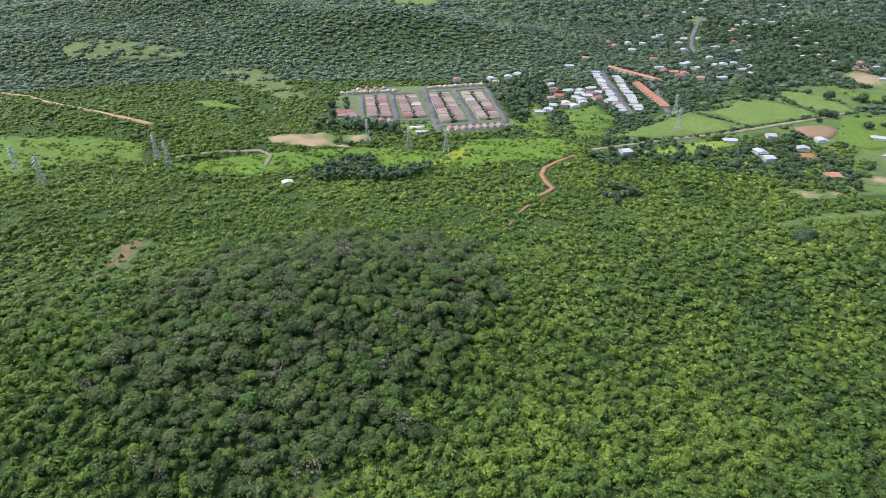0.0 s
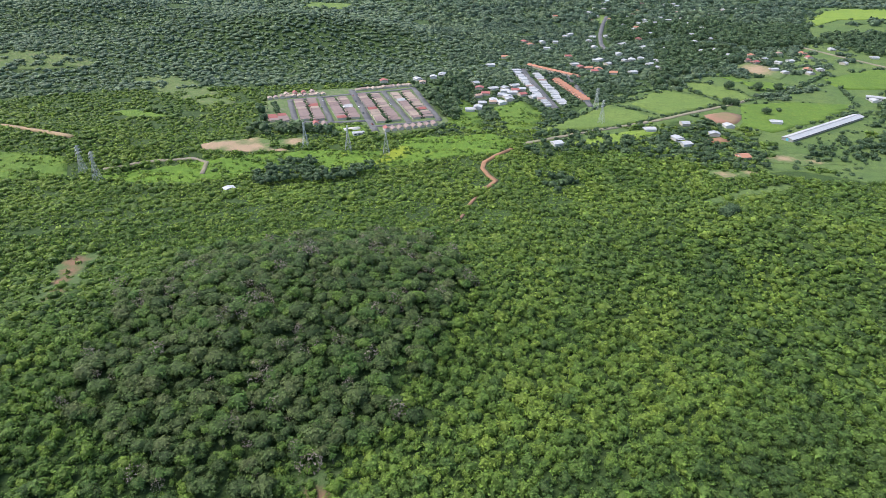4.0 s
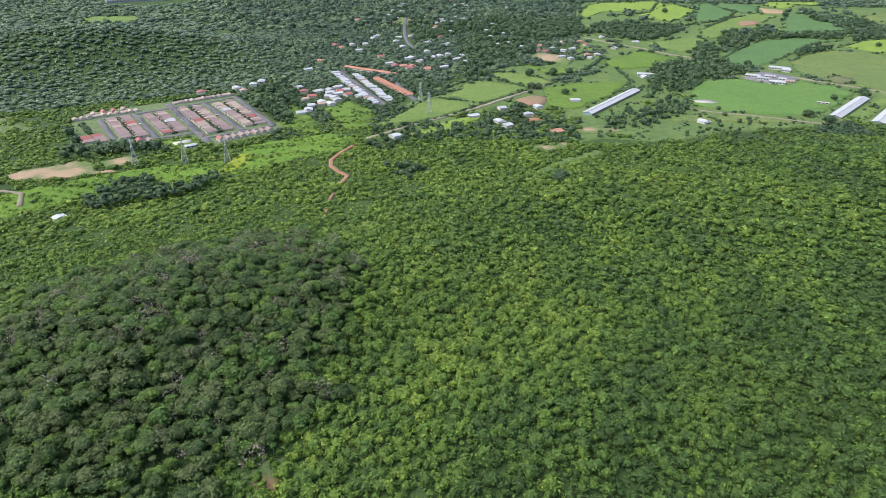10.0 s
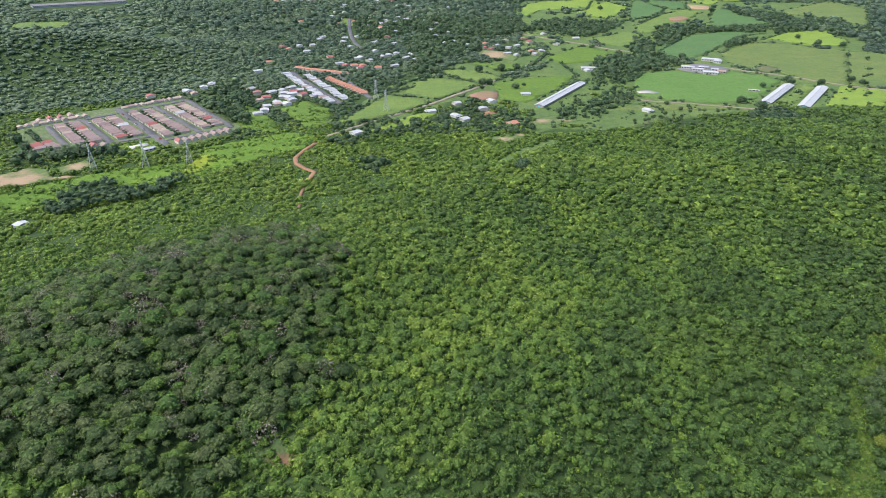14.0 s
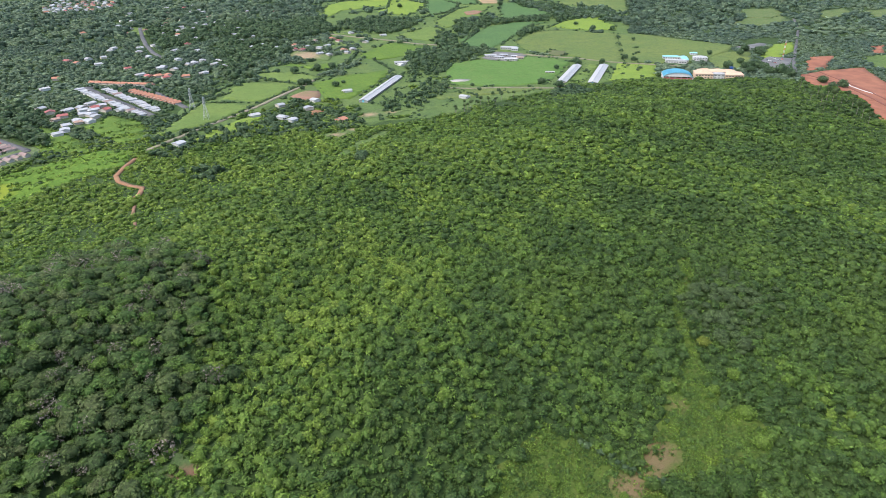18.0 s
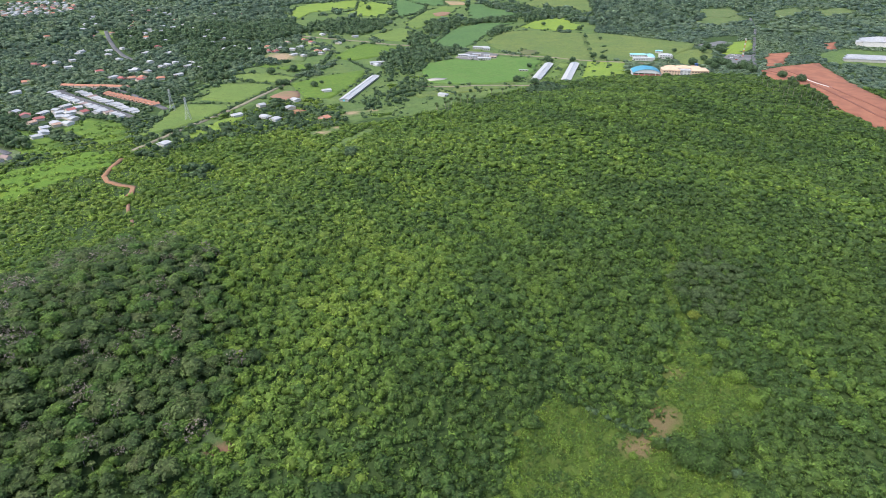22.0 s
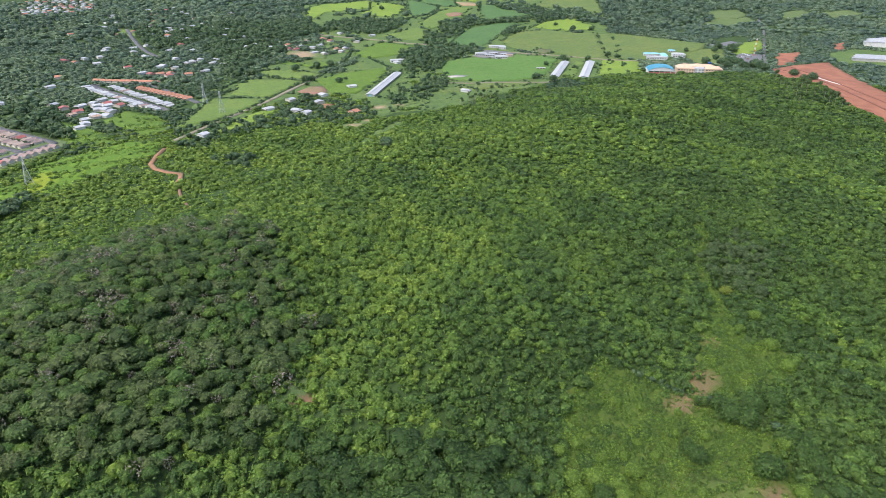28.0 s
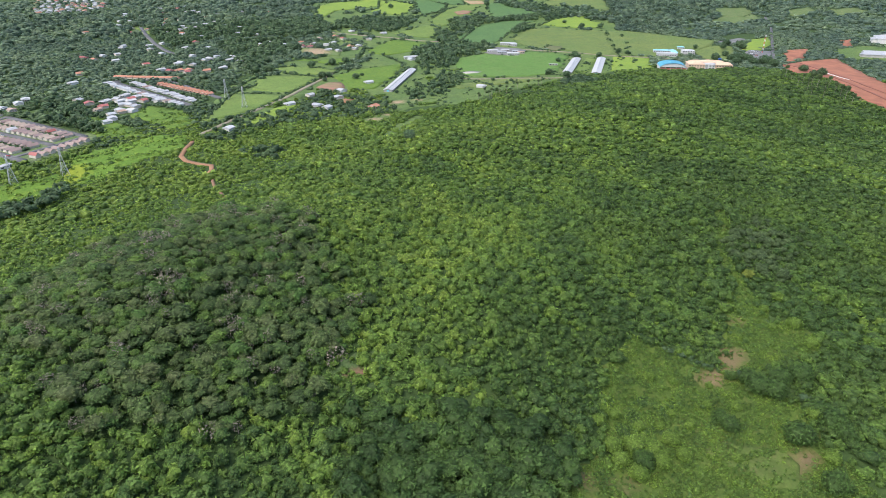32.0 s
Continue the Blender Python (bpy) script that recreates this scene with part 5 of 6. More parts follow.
# scrub woods on the near slopes
DEEP = [(-84, 145), (-65, 140), (-50, 122), (-32, 104), (-20, 84), (-28, 65), (-49, 58), (-70, 72), (-107, 117), (-100, 130)]
GREY = [(219, 67), (251, 62), (255, 40), (249, 19), (212, 13), (190, 27), (206, 51)]
x, y = scatter(rs, -420, 640, -140, 520, 3.6)
d = path_reach(x, y)
ahead = (x + 226) * 0.805 + (y + 11) * 0.593
shown = (ahead > 138) & ((y > 130) | (x > -160)) & ((x + 226) * 0.593 - (y + 11) * 0.805 < 1.06 * ahead + 20)
near_ok = in_fan(x, y) & shown & (np.hypot(x + 120, y) < 480) & open_land(x, y, -1)
low = (y > 395) & (x < 190)
x, y, low = x[near_ok], y[near_ok], low[near_ok]
dark = in_dark(x, y)
wx, wy = x + 9 * wave(x, y, 26, 5) + rs.normal(0, 2.5, len(x)), y + 9 * wave(x, y, 26, 6) + rs.normal(0, 2.5, len(x))
deep, grey_green = inside(wx, wy, DEEP) & (rs.uniform(0, 1, len(x)) < 0.8), inside(wx, wy, GREY) & (rs.uniform(0, 1, len(x)) < 0.7)
thin = low & (wave(x, y, 40, 61) < -0.25)
stay = ~dark & ~deep & ~grey_green & ~thin & ~in_any(x, y, MEADOWS)
n = stay.sum()
sx_, sy_, sl_ = x[stay], y[stay], low[stay]
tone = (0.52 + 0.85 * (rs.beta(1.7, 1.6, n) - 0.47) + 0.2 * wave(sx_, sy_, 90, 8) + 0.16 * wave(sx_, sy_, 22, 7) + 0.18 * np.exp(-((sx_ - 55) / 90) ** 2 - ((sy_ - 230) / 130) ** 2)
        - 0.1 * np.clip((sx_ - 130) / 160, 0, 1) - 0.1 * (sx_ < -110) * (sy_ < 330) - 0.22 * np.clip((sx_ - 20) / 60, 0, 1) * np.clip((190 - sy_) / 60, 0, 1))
# scrub within this outline takes darker tones
darker_plot = inside(sx_ + 8 * wave(sx_, sy_, 25, 84), sy_ + 8 * wave(sx_, sy_, 25, 85), [(-13, 130), (37, 122), (60, 90), (35, 84), (10, 70), (-19, 68), (-51, 67), (-74, 89)])
tone = np.clip(tone - 0.05 - 0.18 * np.clip((215 - sy_) / 90, 0, 1) + 0.16 * sl_ - 0.3 * darker_plot - 0.3 * ((wave(sx_, sy_, 60, 81) + 0.5 * wave(sx_, sy_, 17, 82) > 0.75) & (sx_ > 60)), 0, 1)
size = rs.gamma(5.0, 0.52, n).clip(1.3, 5.0) * np.where(sl_, 0.8, 1)
base_z = np.where(sl_, -0.7, -0.3) + rs.uniform(0, 1.5, n)
close = path_reach(sx_, sy_) < 285
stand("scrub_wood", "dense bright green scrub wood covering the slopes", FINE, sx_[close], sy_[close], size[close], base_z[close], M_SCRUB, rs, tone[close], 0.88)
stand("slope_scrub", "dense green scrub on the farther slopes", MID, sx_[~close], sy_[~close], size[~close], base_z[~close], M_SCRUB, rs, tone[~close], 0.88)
ux, uy = scatter(rs, -330, 520, -120, 480, 4.2)
fwd = (ux + 226) * 0.805 + (uy + 11) * 0.593
ok = in_fan(ux, uy) & (fwd > 125) & ((ux + 226) * 0.593 - (uy + 11) * 0.805 < 0.85 * fwd) & (np.hypot(ux + 120, uy) < 440) & open_land(ux, uy, -1)
ux, uy = ux[ok], uy[ok]
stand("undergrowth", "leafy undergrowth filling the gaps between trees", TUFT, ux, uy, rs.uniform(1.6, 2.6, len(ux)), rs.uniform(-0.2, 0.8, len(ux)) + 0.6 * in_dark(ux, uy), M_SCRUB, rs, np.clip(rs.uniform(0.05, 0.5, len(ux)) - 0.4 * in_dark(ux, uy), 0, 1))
stand("broadleaf_clump", "clump of dark broad-leaved trees", BROAD, x[deep], y[deep], rs.gamma(7, 0.6, deep.sum()).clip(2.2, 6.8), 1.5 + rs.uniform(0, 4, deep.sum()), M_DEEPLEAF, rs)
stand("grey_green_clump", "clump of greyish green trees by a grassy lane", BROAD, x[grey_green], y[grey_green], rs.gamma(7, 0.45, grey_green.sum()).clip(1.6, 4.8), 0.3 + rs.uniform(0, 2, grey_green.sum()), M_GREYLEAF, rs)
xd, yd = scatter(rs, -240, 60, 160, 400, 3.9)
ok = in_dark(xd, yd) & open_land(xd, yd)
xd, yd = xd[ok], yd[ok]
kind_ = rs.uniform(0, 1, len(xd))
grey, fresh = kind_ < 0.085, (kind_ > 0.76) | (wave(xd, yd, 26, 86) > 0.95)
big = rs.gamma(5.5, 0.62, len(xd)).clip(1.8, 6.2)
old = ~grey & ~fresh
tall_lift = 1.2 + rs.uniform(0, 3.0, len(xd))
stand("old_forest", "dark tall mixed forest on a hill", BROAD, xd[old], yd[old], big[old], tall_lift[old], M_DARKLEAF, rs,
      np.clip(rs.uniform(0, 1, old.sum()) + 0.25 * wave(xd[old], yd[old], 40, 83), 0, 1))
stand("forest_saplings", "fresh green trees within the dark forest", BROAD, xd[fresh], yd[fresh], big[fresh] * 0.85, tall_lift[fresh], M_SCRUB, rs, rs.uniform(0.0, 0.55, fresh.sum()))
stand("leafless_trees", "grey leafless trees among the dark forest", TWIGS, xd[grey], yd[grey], big[grey] * 1.05, tall_lift[grey], M_BARELEAF, rs, tall=1.1)
sv, sf = stem(1.0, 1.0)
m = rs.uniform(0, 1, len(xd)) < 0.3
sx_, sy_, hh = xd[m], yd[m], tall_lift[m] + 1.5
stem_v = np.stack([sv[None, :, 0] * 0.22 + sx_[:, None], sv[None, :, 1] * 0.22 + sy_[:, None], sv[None, :, 2] * hh[:, None] + rise(sx_, sy_)[:, None]], -1).reshape(-1, 3)
tagged(new("forest_stems", raw_mesh("forest_stems", stem_v, (sf[None] + (np.arange(m.sum()) * 6)[:, None, None]).reshape(-1, 3), [M_BARK])), "pale thin stems of the tall forest", "trees", kind="stuff")

# woods and bush in the middle distance
for nm, step, lo, hi, kinds_ in (("mid_woods", 4.8, 0, 640, MID), ("valley_woods", 5.5, 640, 900, FAR)):
    x, y = scatter(rs, -700, 1050, -260, 960, step)
    d, reach = np.hypot(x + 120, y), path_reach(x, y)
    ok = in_fan(x, y) & (d >= 480) & (reach >= lo) & (reach < hi) & open_land(x, y, 1)
    ok &= ~in_any(x, y, MEADOWS) | in_any(x, y, MEADOWS[5:]) & (wave(x, y, 40, 54) > 0.15)
    west = (x < 170) & (y > 430)
    ok &= ~west | (wave(x, y, 55, 12) > -0.75)
    x, y, west = x[ok], y[ok], west[ok]
    small = (wave(x, y, 60, 33) < -0.1) | (west & (wave(x, y, 90, 34) < 0.45))
    village_edge = ((y > 640) & (x > 60) | in_any(x, y, WOODS)) & ~((x < 425) & (y < 672) & (wave(x, y, 18, 77) > -0.2))
    rad = np.where(small & ~village_edge, rs.gamma(8, 0.385, len(x)).clip(1.6, 4.8), rs.gamma(8, 0.48, len(x)).clip(2.2, 6.2))
    tone = np.clip(0.08 + rs.beta(2, 2.4, len(x)) + 0.2 * wave(x, y, 120, 9) + np.where(west & small, 0.24, 0.06) - (0.3 + 0.15 * np.clip((250 - y) / 150, 0, 1)) * np.clip((x - 330) / 120, 0, 1) * (y < 470), 0, 1)
    for pick, name, lb, mt in ((~village_edge, nm, "mixed green woods and bush across the valley", M_SCRUB), (village_edge, nm.replace("woods", "trees"), "dark green trees round fields and houses", M_TREE)):
        stand(name, lb, kinds_, x[pick], y[pick], rad[pick] * np.where(village_edge[pick], 1.05, 1), np.where(small[pick] & ~village_edge[pick], -0.8, -0.3) + rs.uniform(0, 1.4, pick.sum()), mt, rs, tone[pick], 0.85)

# dark groves among fields, round the farms and in the village
x, y = scatter(rs, -160, 1500, 420, 1700, 7.6)
ok = in_any(x + 6 * wave(x, y, 24, 91) + rs.normal(0, 2, len(x)), y + 6 * wave(x, y, 24, 92) + rs.normal(0, 2, len(x)), GROVES) & (wave(x, y, 20, 93) > -0.55)
for c in HARD:
    ok &= ~inside(x, y, c)
for a, b, r in HOUSES:
    ok &= (x - a) ** 2 + (y - b) ** 2 > (r + 1) ** 2
x, y = x[ok], y[ok]
stand("dark_groves", "dark tall groves round farms and fields", MID, x, y, rs.gamma(7, 0.86, len(x)).clip(2.6, 9.5) * np.where(y < 660, 0.66, 1), rs.uniform(0.5, 4.0, len(x)) * np.where(y < 660, 0.5, 1), M_TREE, rs)

# bushes on the grassland by the barns
x, y = scatter(rs, 360, 900, 380, 660, 7.5)
ok = inside(x, y, CLEAR[0]) & ~in_any(x, y, FIELDS) & (wave(x, y, 34, 97) + 0.6 * wave(x, y, 11, 98) > 0.45)
for c in HARD:
    ok &= ~inside(x, y, c)
for a, b, r in HOUSES:
    ok &= (x - a) ** 2 + (y - b) ** 2 > (r + 1) ** 2
x, y = x[ok], y[ok]
stand("grassland_bushes", "scattered dark bushes on rough grassland", MID, x, y, rs.gamma(5, 0.45, len(x)).clip(0.9, 4.2), np.full(len(x), -0.2), M_TREE, rs, category="bushes")

# the dark trees below the shed
SHEDWOOD = [(-129, 558), (-96, 585), (-71, 590), (-54, 553), (-12, 566), (-11, 539), (-61, 527), (-93, 536), (-119, 528)]
x, y = scatter(rs, -150, 0, 515, 600, 6.0)
ok = inside(x, y, SHEDWOOD)
stand("shed_wood", "dark broad trees beside a lone shed", MID, x[ok], y[ok], rs.uniform(3.2, 5.5, ok.sum()), 2.5 + rs.uniform(0, 2, ok.sum()), M_TREE, rs)

# low bush filling the valley floor
x, y = scatter(rs, -420, 330, 385, 700, 4.3)
ok = in_fan(x, y) & (wave(x, y, 30, 65) + 0.6 * wave(x, y, 9, 66) > np.where(in_any(x, y, MEADOWS), -0.05, -0.7))
for c in CLEAR + HARD:
    ok &= ~inside(x, y, c)
x, y = x[ok], y[ok]
stand("valley_bush", "low bright green bush on the valley floor", TUFT, x, y, rs.gamma(6, 0.36, len(x)).clip(0.9, 3.6), np.full(len(x), -0.2), M_SCRUB, rs, np.clip(rs.uniform(0.45, 1.0, len(x)) + 0.2 * wave(x, y, 45, 67), 0, 1), 0.8)

# low shrubs in the meadows, weeds in the clearing, hedges
x, y = scatter(rs, -500, 300, -80, 820, 4.2)
ok = in_any(x, y, MEADOWS[:5]) & (wave(x, y, 34, 41) + 0.5 * wave(x, y, 11, 42) > 0.28)
stand("meadow_bushes", "low bushes dotted over the meadows", MID, x[ok], y[ok], rs.gamma(5, 0.34, ok.sum()).clip(0.7, 3.4), np.full(ok.sum(), -0.3), M_SCRUB, rs, rs.uniform(0.1, 0.8, ok.sum()))
x, y = scatter(rs, -90, 300, -80, 120, 1.0)
ok = in_any(x, y, [NEAR_CLEARING, LANE, POCKET]) & (wave(x, y, 16, 43) + 0.6 * wave(x, y, 5, 44) > -0.8)
for wx, wy, reach, amount in WORN:
    ok &= (np.hypot(x - wx, y - wy) > reach * 0.9 * min(1, amount + 0.3)) | (rs.uniform(0, 1, len(x)) < 0.22)
for c in HARD:
    ok &= ~inside(x, y, c) | (rs.uniform(0, 1, len(x)) < 0.4)
x, y = x[ok], y[ok]
stand("clearing_weeds", "low leafy weeds covering the clearing", TUFT, x, y, rs.uniform(0.5, 1.25, len(x)), np.full(len(x), 0.1), M_SCRUB, rs, np.clip(rs.uniform(0.0, 0.72, len(x)) + 0.3 * wave(x, y, 22, 46), 0, 1), 1.1)
x, y = scatter(rs, -90, 300, -80, 120, 2.8)
ok = in_any(x, y, [NEAR_CLEARING, LANE, POCKET]) & (0.3 * in_any(x, y, [POCKET]) + 1.15 * in_any(x, y, [LANE]) + wave(x, y, 26, 47) + 0.5 * wave(x, y, 9, 48) > 0.62)
x, y = x[ok], y[ok]
stand("clearing_shrubs", "thickets of low shrubs in the clearing", MID, x, y, rs.gamma(6, 0.25, len(x)).clip(0.7, 2.6), np.full(len(x), -0.3), M_SCRUB, rs, rs.uniform(0, 0.7, len(x)))
HEDGES = ([(180, 640), (240, 690), (303, 745)], [(180, 636), (237, 632), (295, 652), (343, 676), (380, 692), (453, 719)], [(300, 742), (345, 682)], [(303, 748), (360, 790), (405, 812)], [(452, 720), (500, 735), (549, 763)], [(440, 790), (455, 722)],
          [(549, 764), (620, 800), (700, 860)], [(620, 700), (660, 780)], [(1065, 1256), (1175, 1247), (1313, 1366)], [(1110, 1058), (1256, 1070), (1395, 1166)], [(1112, 1004), (1306, 1096)], [(1250, 845), (1361, 836)],
          [(82, 78), (85, 65), (85, 50), (86, 35), (86, 20), (84, 6), (82, -12)], [(878, 828), (985, 868)], [(1151, 722), (1272, 743), (1397, 717)], [(886, 758), (1032, 826)])
hx, hy = [], []
for pts in HEDGES:
    for (ax, ay), (bx, by) in zip(pts, pts[1:]):
        k = int(math.hypot(bx - ax, by - ay) / 3.2)
        t = np.linspace(0, 1, max(2, k))
        hx.append(ax + (bx - ax) * t + rs.uniform(-1.5, 1.5, len(t)))
        hy.append(ay + (by - ay) * t + rs.uniform(-1.5, 1.5, len(t)))
for poly in FIELDS + [CLEAR[0]]:
    for (ax, ay), (bx, by) in zip(poly, poly[1:] + poly[:1]):
        k = max(2, int(math.hypot(bx - ax, by - ay) / 4.5))
        t = np.linspace(0, 1, k)
        ex, ey = ax + (bx - ax) * t + rs.normal(0, 2.5, k), ay + (by - ay) * t + rs.normal(0, 2.5, k)
        m = (wave(ex, ey, 60, 95) + 0.5 * wave(ex, ey, 15, 96) > 0.1) & (ex + ey > 1080)
        for c in HARD:
            m &= ~inside(ex, ey, c)
        for a, b, r in HOUSES:
            m &= (ex - a) ** 2 + (ey - b) ** 2 > (r + 1) ** 2
        hx.append(ex[m])
        hy.append(ey[m])
hx, hy = np.concatenate(hx), np.concatenate(hy)
stand("field_hedges", "dark green hedgerows between fields", MID, hx, hy, rs.gamma(4, 0.6, len(hx)).clip(1.0, 4.6) * np.where(hy > 760, 1.35, 1), np.full(len(hx), -0.2), M_TREE, rs, category="hedge")

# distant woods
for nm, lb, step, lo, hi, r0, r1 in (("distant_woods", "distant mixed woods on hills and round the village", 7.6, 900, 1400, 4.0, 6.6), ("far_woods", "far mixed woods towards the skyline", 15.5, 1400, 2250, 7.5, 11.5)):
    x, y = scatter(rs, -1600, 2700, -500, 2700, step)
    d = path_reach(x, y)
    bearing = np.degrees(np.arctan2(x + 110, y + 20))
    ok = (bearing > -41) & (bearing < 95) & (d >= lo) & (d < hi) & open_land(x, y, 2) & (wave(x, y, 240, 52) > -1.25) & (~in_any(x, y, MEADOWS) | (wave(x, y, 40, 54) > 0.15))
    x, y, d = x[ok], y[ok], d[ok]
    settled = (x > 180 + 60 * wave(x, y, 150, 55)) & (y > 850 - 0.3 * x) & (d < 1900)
    for pick, name, text, mt in ((~settled, nm, lb, M_HAZYFARLEAF), (settled, "village_woods" if lo < 1000 else "far_village_woods", "dark big trees round village houses", M_HAZYVILLAGE)):
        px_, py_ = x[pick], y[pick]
        stand(name, text, FAR if mt == M_HAZYFARLEAF else MID, px_, py_, rs.gamma(6, (r0 + r1) / 12.5, len(px_)).clip(r0 * 0.55, r1 * 1.25) * (1.0 if mt == M_HAZYFARLEAF else 1.05), rs.uniform(-1.0, 0.8, len(px_)), mt, rs, np.clip(rs.beta(1.6, 1.6, len(px_)) + 0.25 * wave(px_, py_, 200, 53) + 0.3 * (px_ < 250) - 0.25 * (px_ > 950), 0, 1), 0.72 if mt == M_HAZYFARLEAF else 0.85)

# ---- gardens between the house rows ----
hx, hy = [], []
for (ax, ay), (bx, by) in (((-89, 805), (-74, 712)), ((-49, 810), (-33, 713)), ((-6, 823), (13, 695)), ((37, 830), (54, 705)), ((-128, 800), (-116, 745)), ((60, 894), (-20, 870))):
    t = rs.uniform(0, 1, 70)
    hx.append(ax + (bx - ax) * t + rs.uniform(-2.4, 2.4, 70))
    hy.append(ay + (by - ay) * t)
hx, hy = np.concatenate(hx), np.concatenate(hy)
stand("garden_trees", "small green trees and shrubs in back gardens", MID, hx, hy, rs.gamma(6, 0.36, len(hx)).clip(0.9, 3.6), np.full(len(hx), 0.3), M_TREE, rs)

# ---- single trees and bushes ----
def tree(name, label, seed, radius, height, mat, category="tree", group="", lumps=7, trunk=0.35):
    """One tree: tapered trunk with limbs, and a crown of several leafy masses."""
    e = thing(name, label, category, group)
    r = random.Random(seed)
    base = max(0.3, height - radius * 1.5)
    bm = bmesh.new()
    rings = []
    for z, w in ((-0.8, 1.35), (0.4, 1.0), (base * 0.6, 0.8), (base + radius * 0.4, 0.45)):
        rings.append([bm.verts.new((math.cos(a) * trunk * w + z * 0.02, math.sin(a) * trunk * w, z)) for a in [k * 1.0472 for k in range(6)]])
    for q0, q1 in zip(rings, rings[1:]):
        for k in range(6):
            bm.faces.new((q0[k], q0[(k + 1) % 6], q1[(k + 1) % 6], q1[k]))
    for k in range(4):
        a = k * 1.6 + r.uniform(-0.3, 0.3)
        beam(bm, (0, 0, base * 0.7), (math.cos(a) * radius * 0.55, math.sin(a) * radius * 0.55, base + radius * 0.5), trunk * 0.5)
    part("trunk", bm, M_BARK, e)
    v, f, sh = crown(seed, lumps + 4, 760, 0.08, 0.78, 5, 12, 0.94, 0.5)[:3]
    v = v * np.array([radius, radius, radius * 1.05]) + np.array([0, 0, base])
    ob = new("crown", raw_mesh("crown", v, f, [mat], True, {"tone": np.full(len(v), 0.35 + 0.5 * r.random()), "spray": sh}))
    ob.parent = e
    return e


round_tree = tree("field_tree", "dark round broad-leaved tree standing in a pasture", 501, 6.0, 11, M_TREE, group="field trees")
lay_out(round_tree, [at_ground(x, y, 40 * i) @ Matrix.Diagonal((s, s, s, 1)) for i, (x, y, s) in enumerate((
    (671, 441, 1.1), (664, 409, 1.0), (499, 796, 1.2), (535, 784, 1.2), (562, 778, 1.1), (452, 720, 1.0), (461, 716, 0.9), (785, 483, 0.8), (848, 482, 1.1), (838, 472, 0.9), (872, 446, 0.9), (1183, 625, 1.2), (1205, 589, 1.1), (1062, 728, 1.1),
    (869, 692, 1.0), (1415, 1034, 1.3), (1206, 1226, 1.3), (1228, 691, 0.9), (476, 672, 0.9), (932, 433, 0.9), (927, 415, 0.8), (574, 461, 0.5), (584, 491, 0.5), (498, 680, 0.5), (434, 697, 0.6), (945, 262, 1.4), (958, 240, 1.2), (935, 225, 1.1), (972, 215, 1.2), (1085, 285, 1.1), (1060, 330, 0.8)))])
small_bush = tree("bush", "rounded light green bush in the clearing", 502, 3.0, 4.0, M_SCRUB, "bush", "clearing bushes", trunk=0.16)
lay_out(small_bush, [at_ground(x, y, 50 * i) @ Matrix.Diagonal((s, s, s, 1)) for i, (x, y, s) in enumerate((
    (19, 63, 1.15), (9, 67, 1.1), (55, 27, 0.8), (62, 47, 0.8), (57, 58, 0.9), (21, 50, 0.9), (-2, 55, 1.5), (5, 47, 1.9), (7, 39, 1.7), (3, 33, 1.6), (12, 44, 1.2), (21, 34, 1.3), (-8, 48, 1.4), (14, 26, 1.2), (72, -19, 1.4), (36, 30, 0.9), (28, 42, 0.8), (70, 30, 0.7), (-12, 38, 1.4), (25, 5, 0.8), (178, 18, 1.3), (152, 4, 1.5), (136, -8, 1.4), (46, -30, 1.3), (60, 14, 0.9), (40, 40, 0.7), (162, 22, 1.0), (145, 14, 0.9)))])
dark_bush = tree("bush", "dense dark green bush at the clearing edge", 503, 3.6, 4.6, M_DEEPLEAF, "bush", "clearing bushes", trunk=0.2)
lay_out(dark_bush, [at_ground(x, y, 70 * i) @ Matrix.Diagonal((s, s, s, 1)) for i, (x, y, s) in enumerate(((49, 19, 1.3), (45, 14, 1.2), (51, -15, 1.7), (79, 8, 1.6), (80, 0, 1.5), (71, -27, 1.6), (66, -32, 1.4), (76, -20, 1.3), (100, -8, 1.5), (92, 0, 1.4), (30, -34, 1.5), (-2, 40, 1.3), (84, 14, 1.3)))])
yellow_bush = tree("bush", "single yellowish green bush by the grassy lane", 504, 4.2, 6.0, M_YELLOWLEAF, "bush", trunk=0.25)
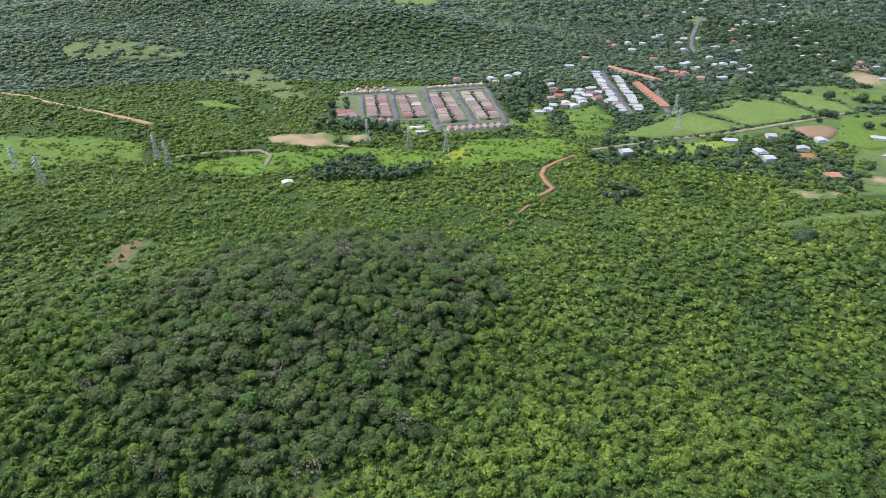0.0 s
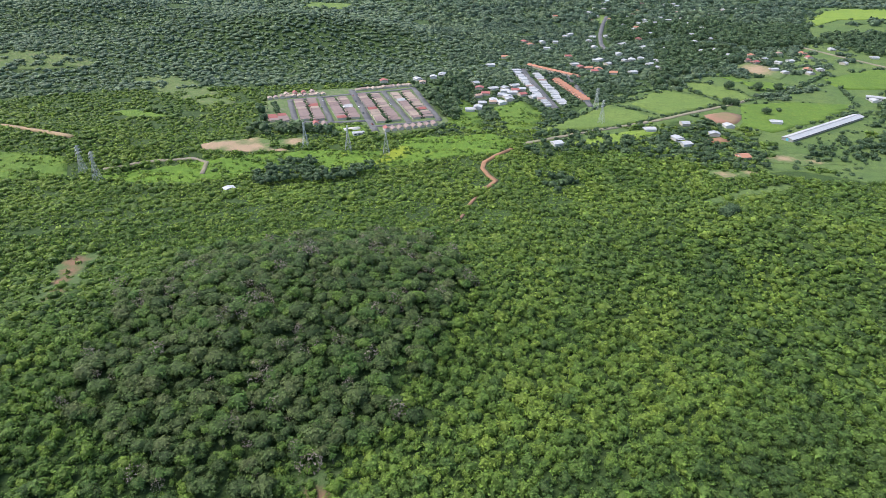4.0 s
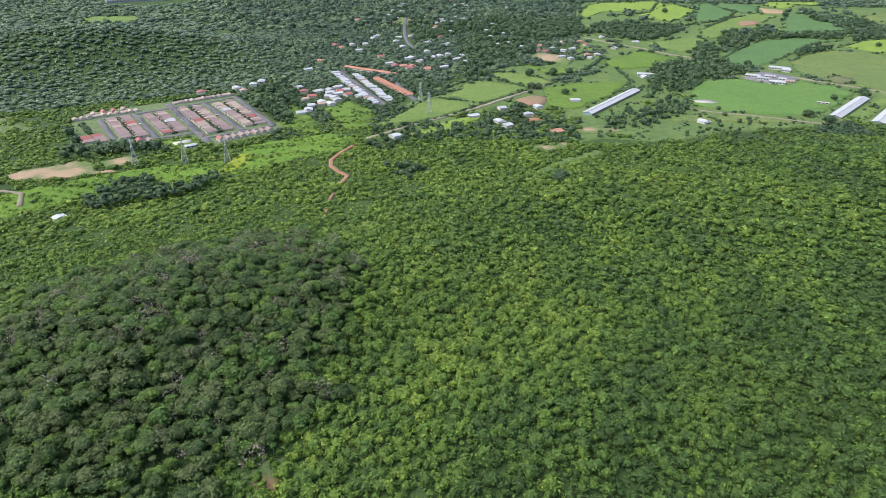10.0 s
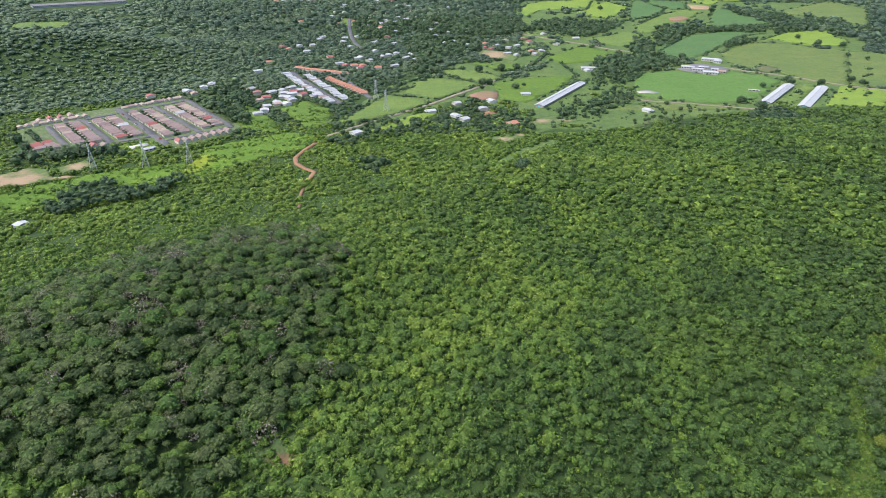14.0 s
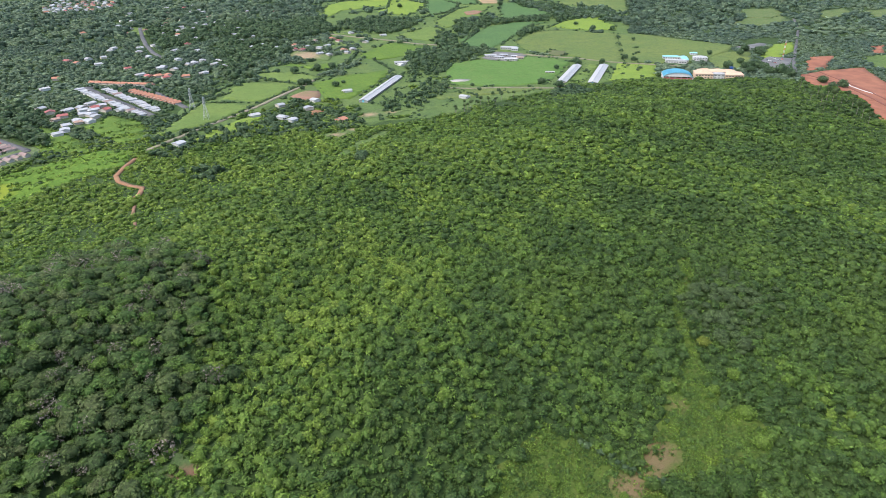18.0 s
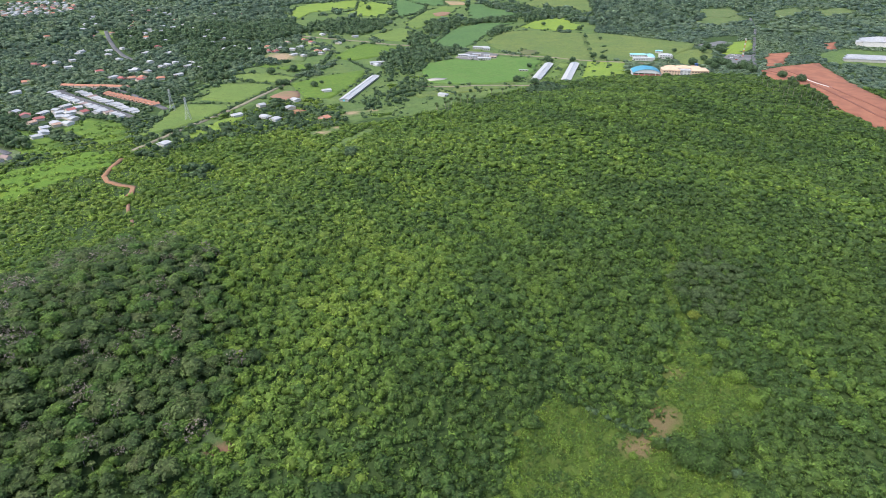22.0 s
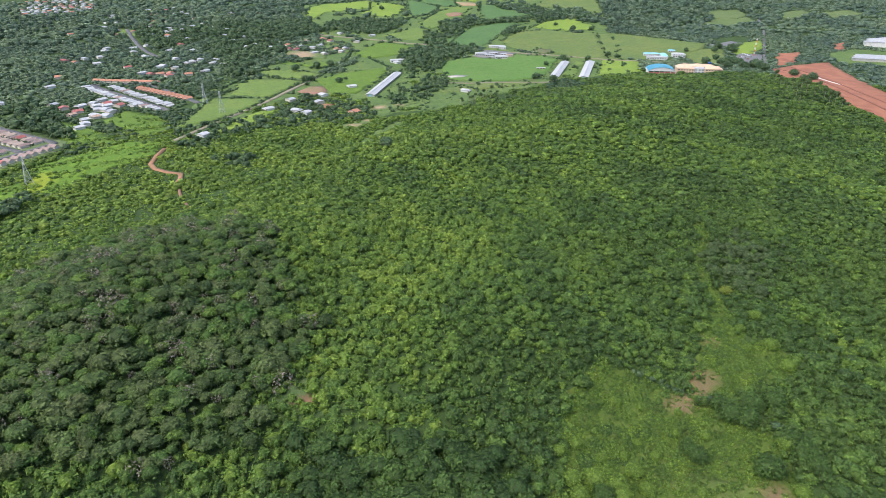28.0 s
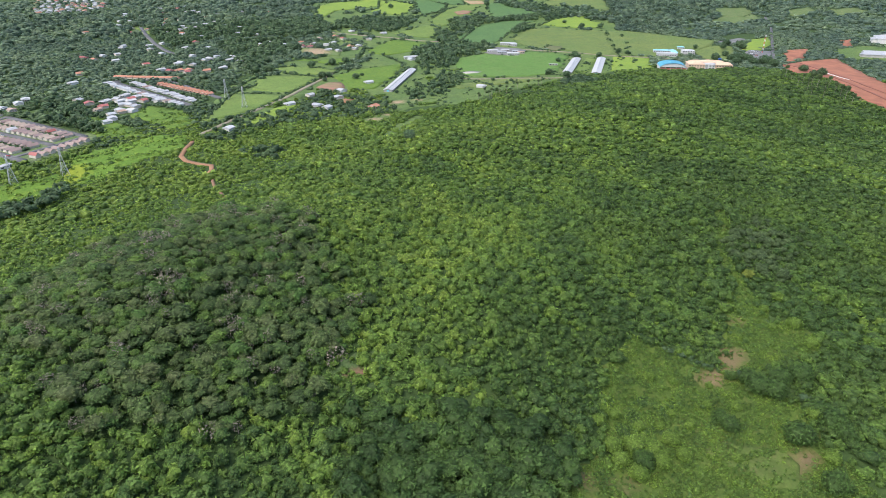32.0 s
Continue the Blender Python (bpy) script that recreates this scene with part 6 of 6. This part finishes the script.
yellow_bush.matrix_basis = at_ground(193, 40)
hill_bush = tree("tree", "dark tree on the edge of a smooth slope", 505, 6.5, 9.0, M_TREE)
lay_out(hill_bush, [at_ground(249, 381, 0), at_ground(258, 389, 80)])
pine = tree("pine", "slender pale green tree on the ridge edge", 506, 2.4, 12.0, M_GREYLEAF, "tree", "ridge trees", trunk=0.18)
lay_out(pine, [at_ground(x, y, 33 * i) @ Matrix.Diagonal((s, s, s, 1)) for i, (x, y, s) in enumerate(((458, 434, 1.0), (452, 428, 0.9), (466, 426, 1.1), (475, 428, 1.0), (484, 430, 1.1), (495, 429, 1.0), (506, 431, 1.2), (514, 425, 1.0), (521, 419, 0.9), (545, 426, 1.0), (558, 416, 1.1), (570, 406, 1.0), (583, 408, 0.9), (500, 440, 0.8), (490, 445, 0.9)))])
thin = tree("slender_tree", "slender greyish tree with thin crown beside red earth", 508, 3.0, 13.0, M_GREYLEAF, "tree", "trees by the earthworks", trunk=0.2)
lay_out(thin, [at_ground(x, y, 37 * i) @ Matrix.Diagonal((s, s, s * 1.15, 1)) for i, (x, y, s) in enumerate(((775, 117, 0.9), (731, 102, 1.0), (760, 100, 1.1), (719, 88, 1.2), (760, 89, 1.3), (741, 80, 1.4), (794, 84, 0.9), (729, 69, 1.0), (772, 69, 1.1), (726, 57, 1.2), (710, 49, 1.3), (700, 42, 1.4), (696, 66, 0.9), (685, 79, 1.0), (684, 33, 1.1), (812, 130, 1.2)))])
roadside = tree("roadside_tree", "dark spreading tree beside the school road", 507, 7.0, 12.0, M_TREE, "tree", "roadside trees", trunk=0.45)
lay_out(roadside, [at_ground(x, y, 51 * i) @ Matrix.Diagonal((s, s, s, 1)) for i, (x, y, s) in enumerate(((973, 236, 1.2), (985, 225, 1.0), (940, 200, 1.0), (950, 185, 1.3), (930, 168, 1.1), (1114, 262, 1.2), (1105, 255, 1.0), (1130, 290, 1.0), (1010, 262, 0.8), (888, 92, 0.9), (862, 100, 0.8), (905, 120, 0.9)))])
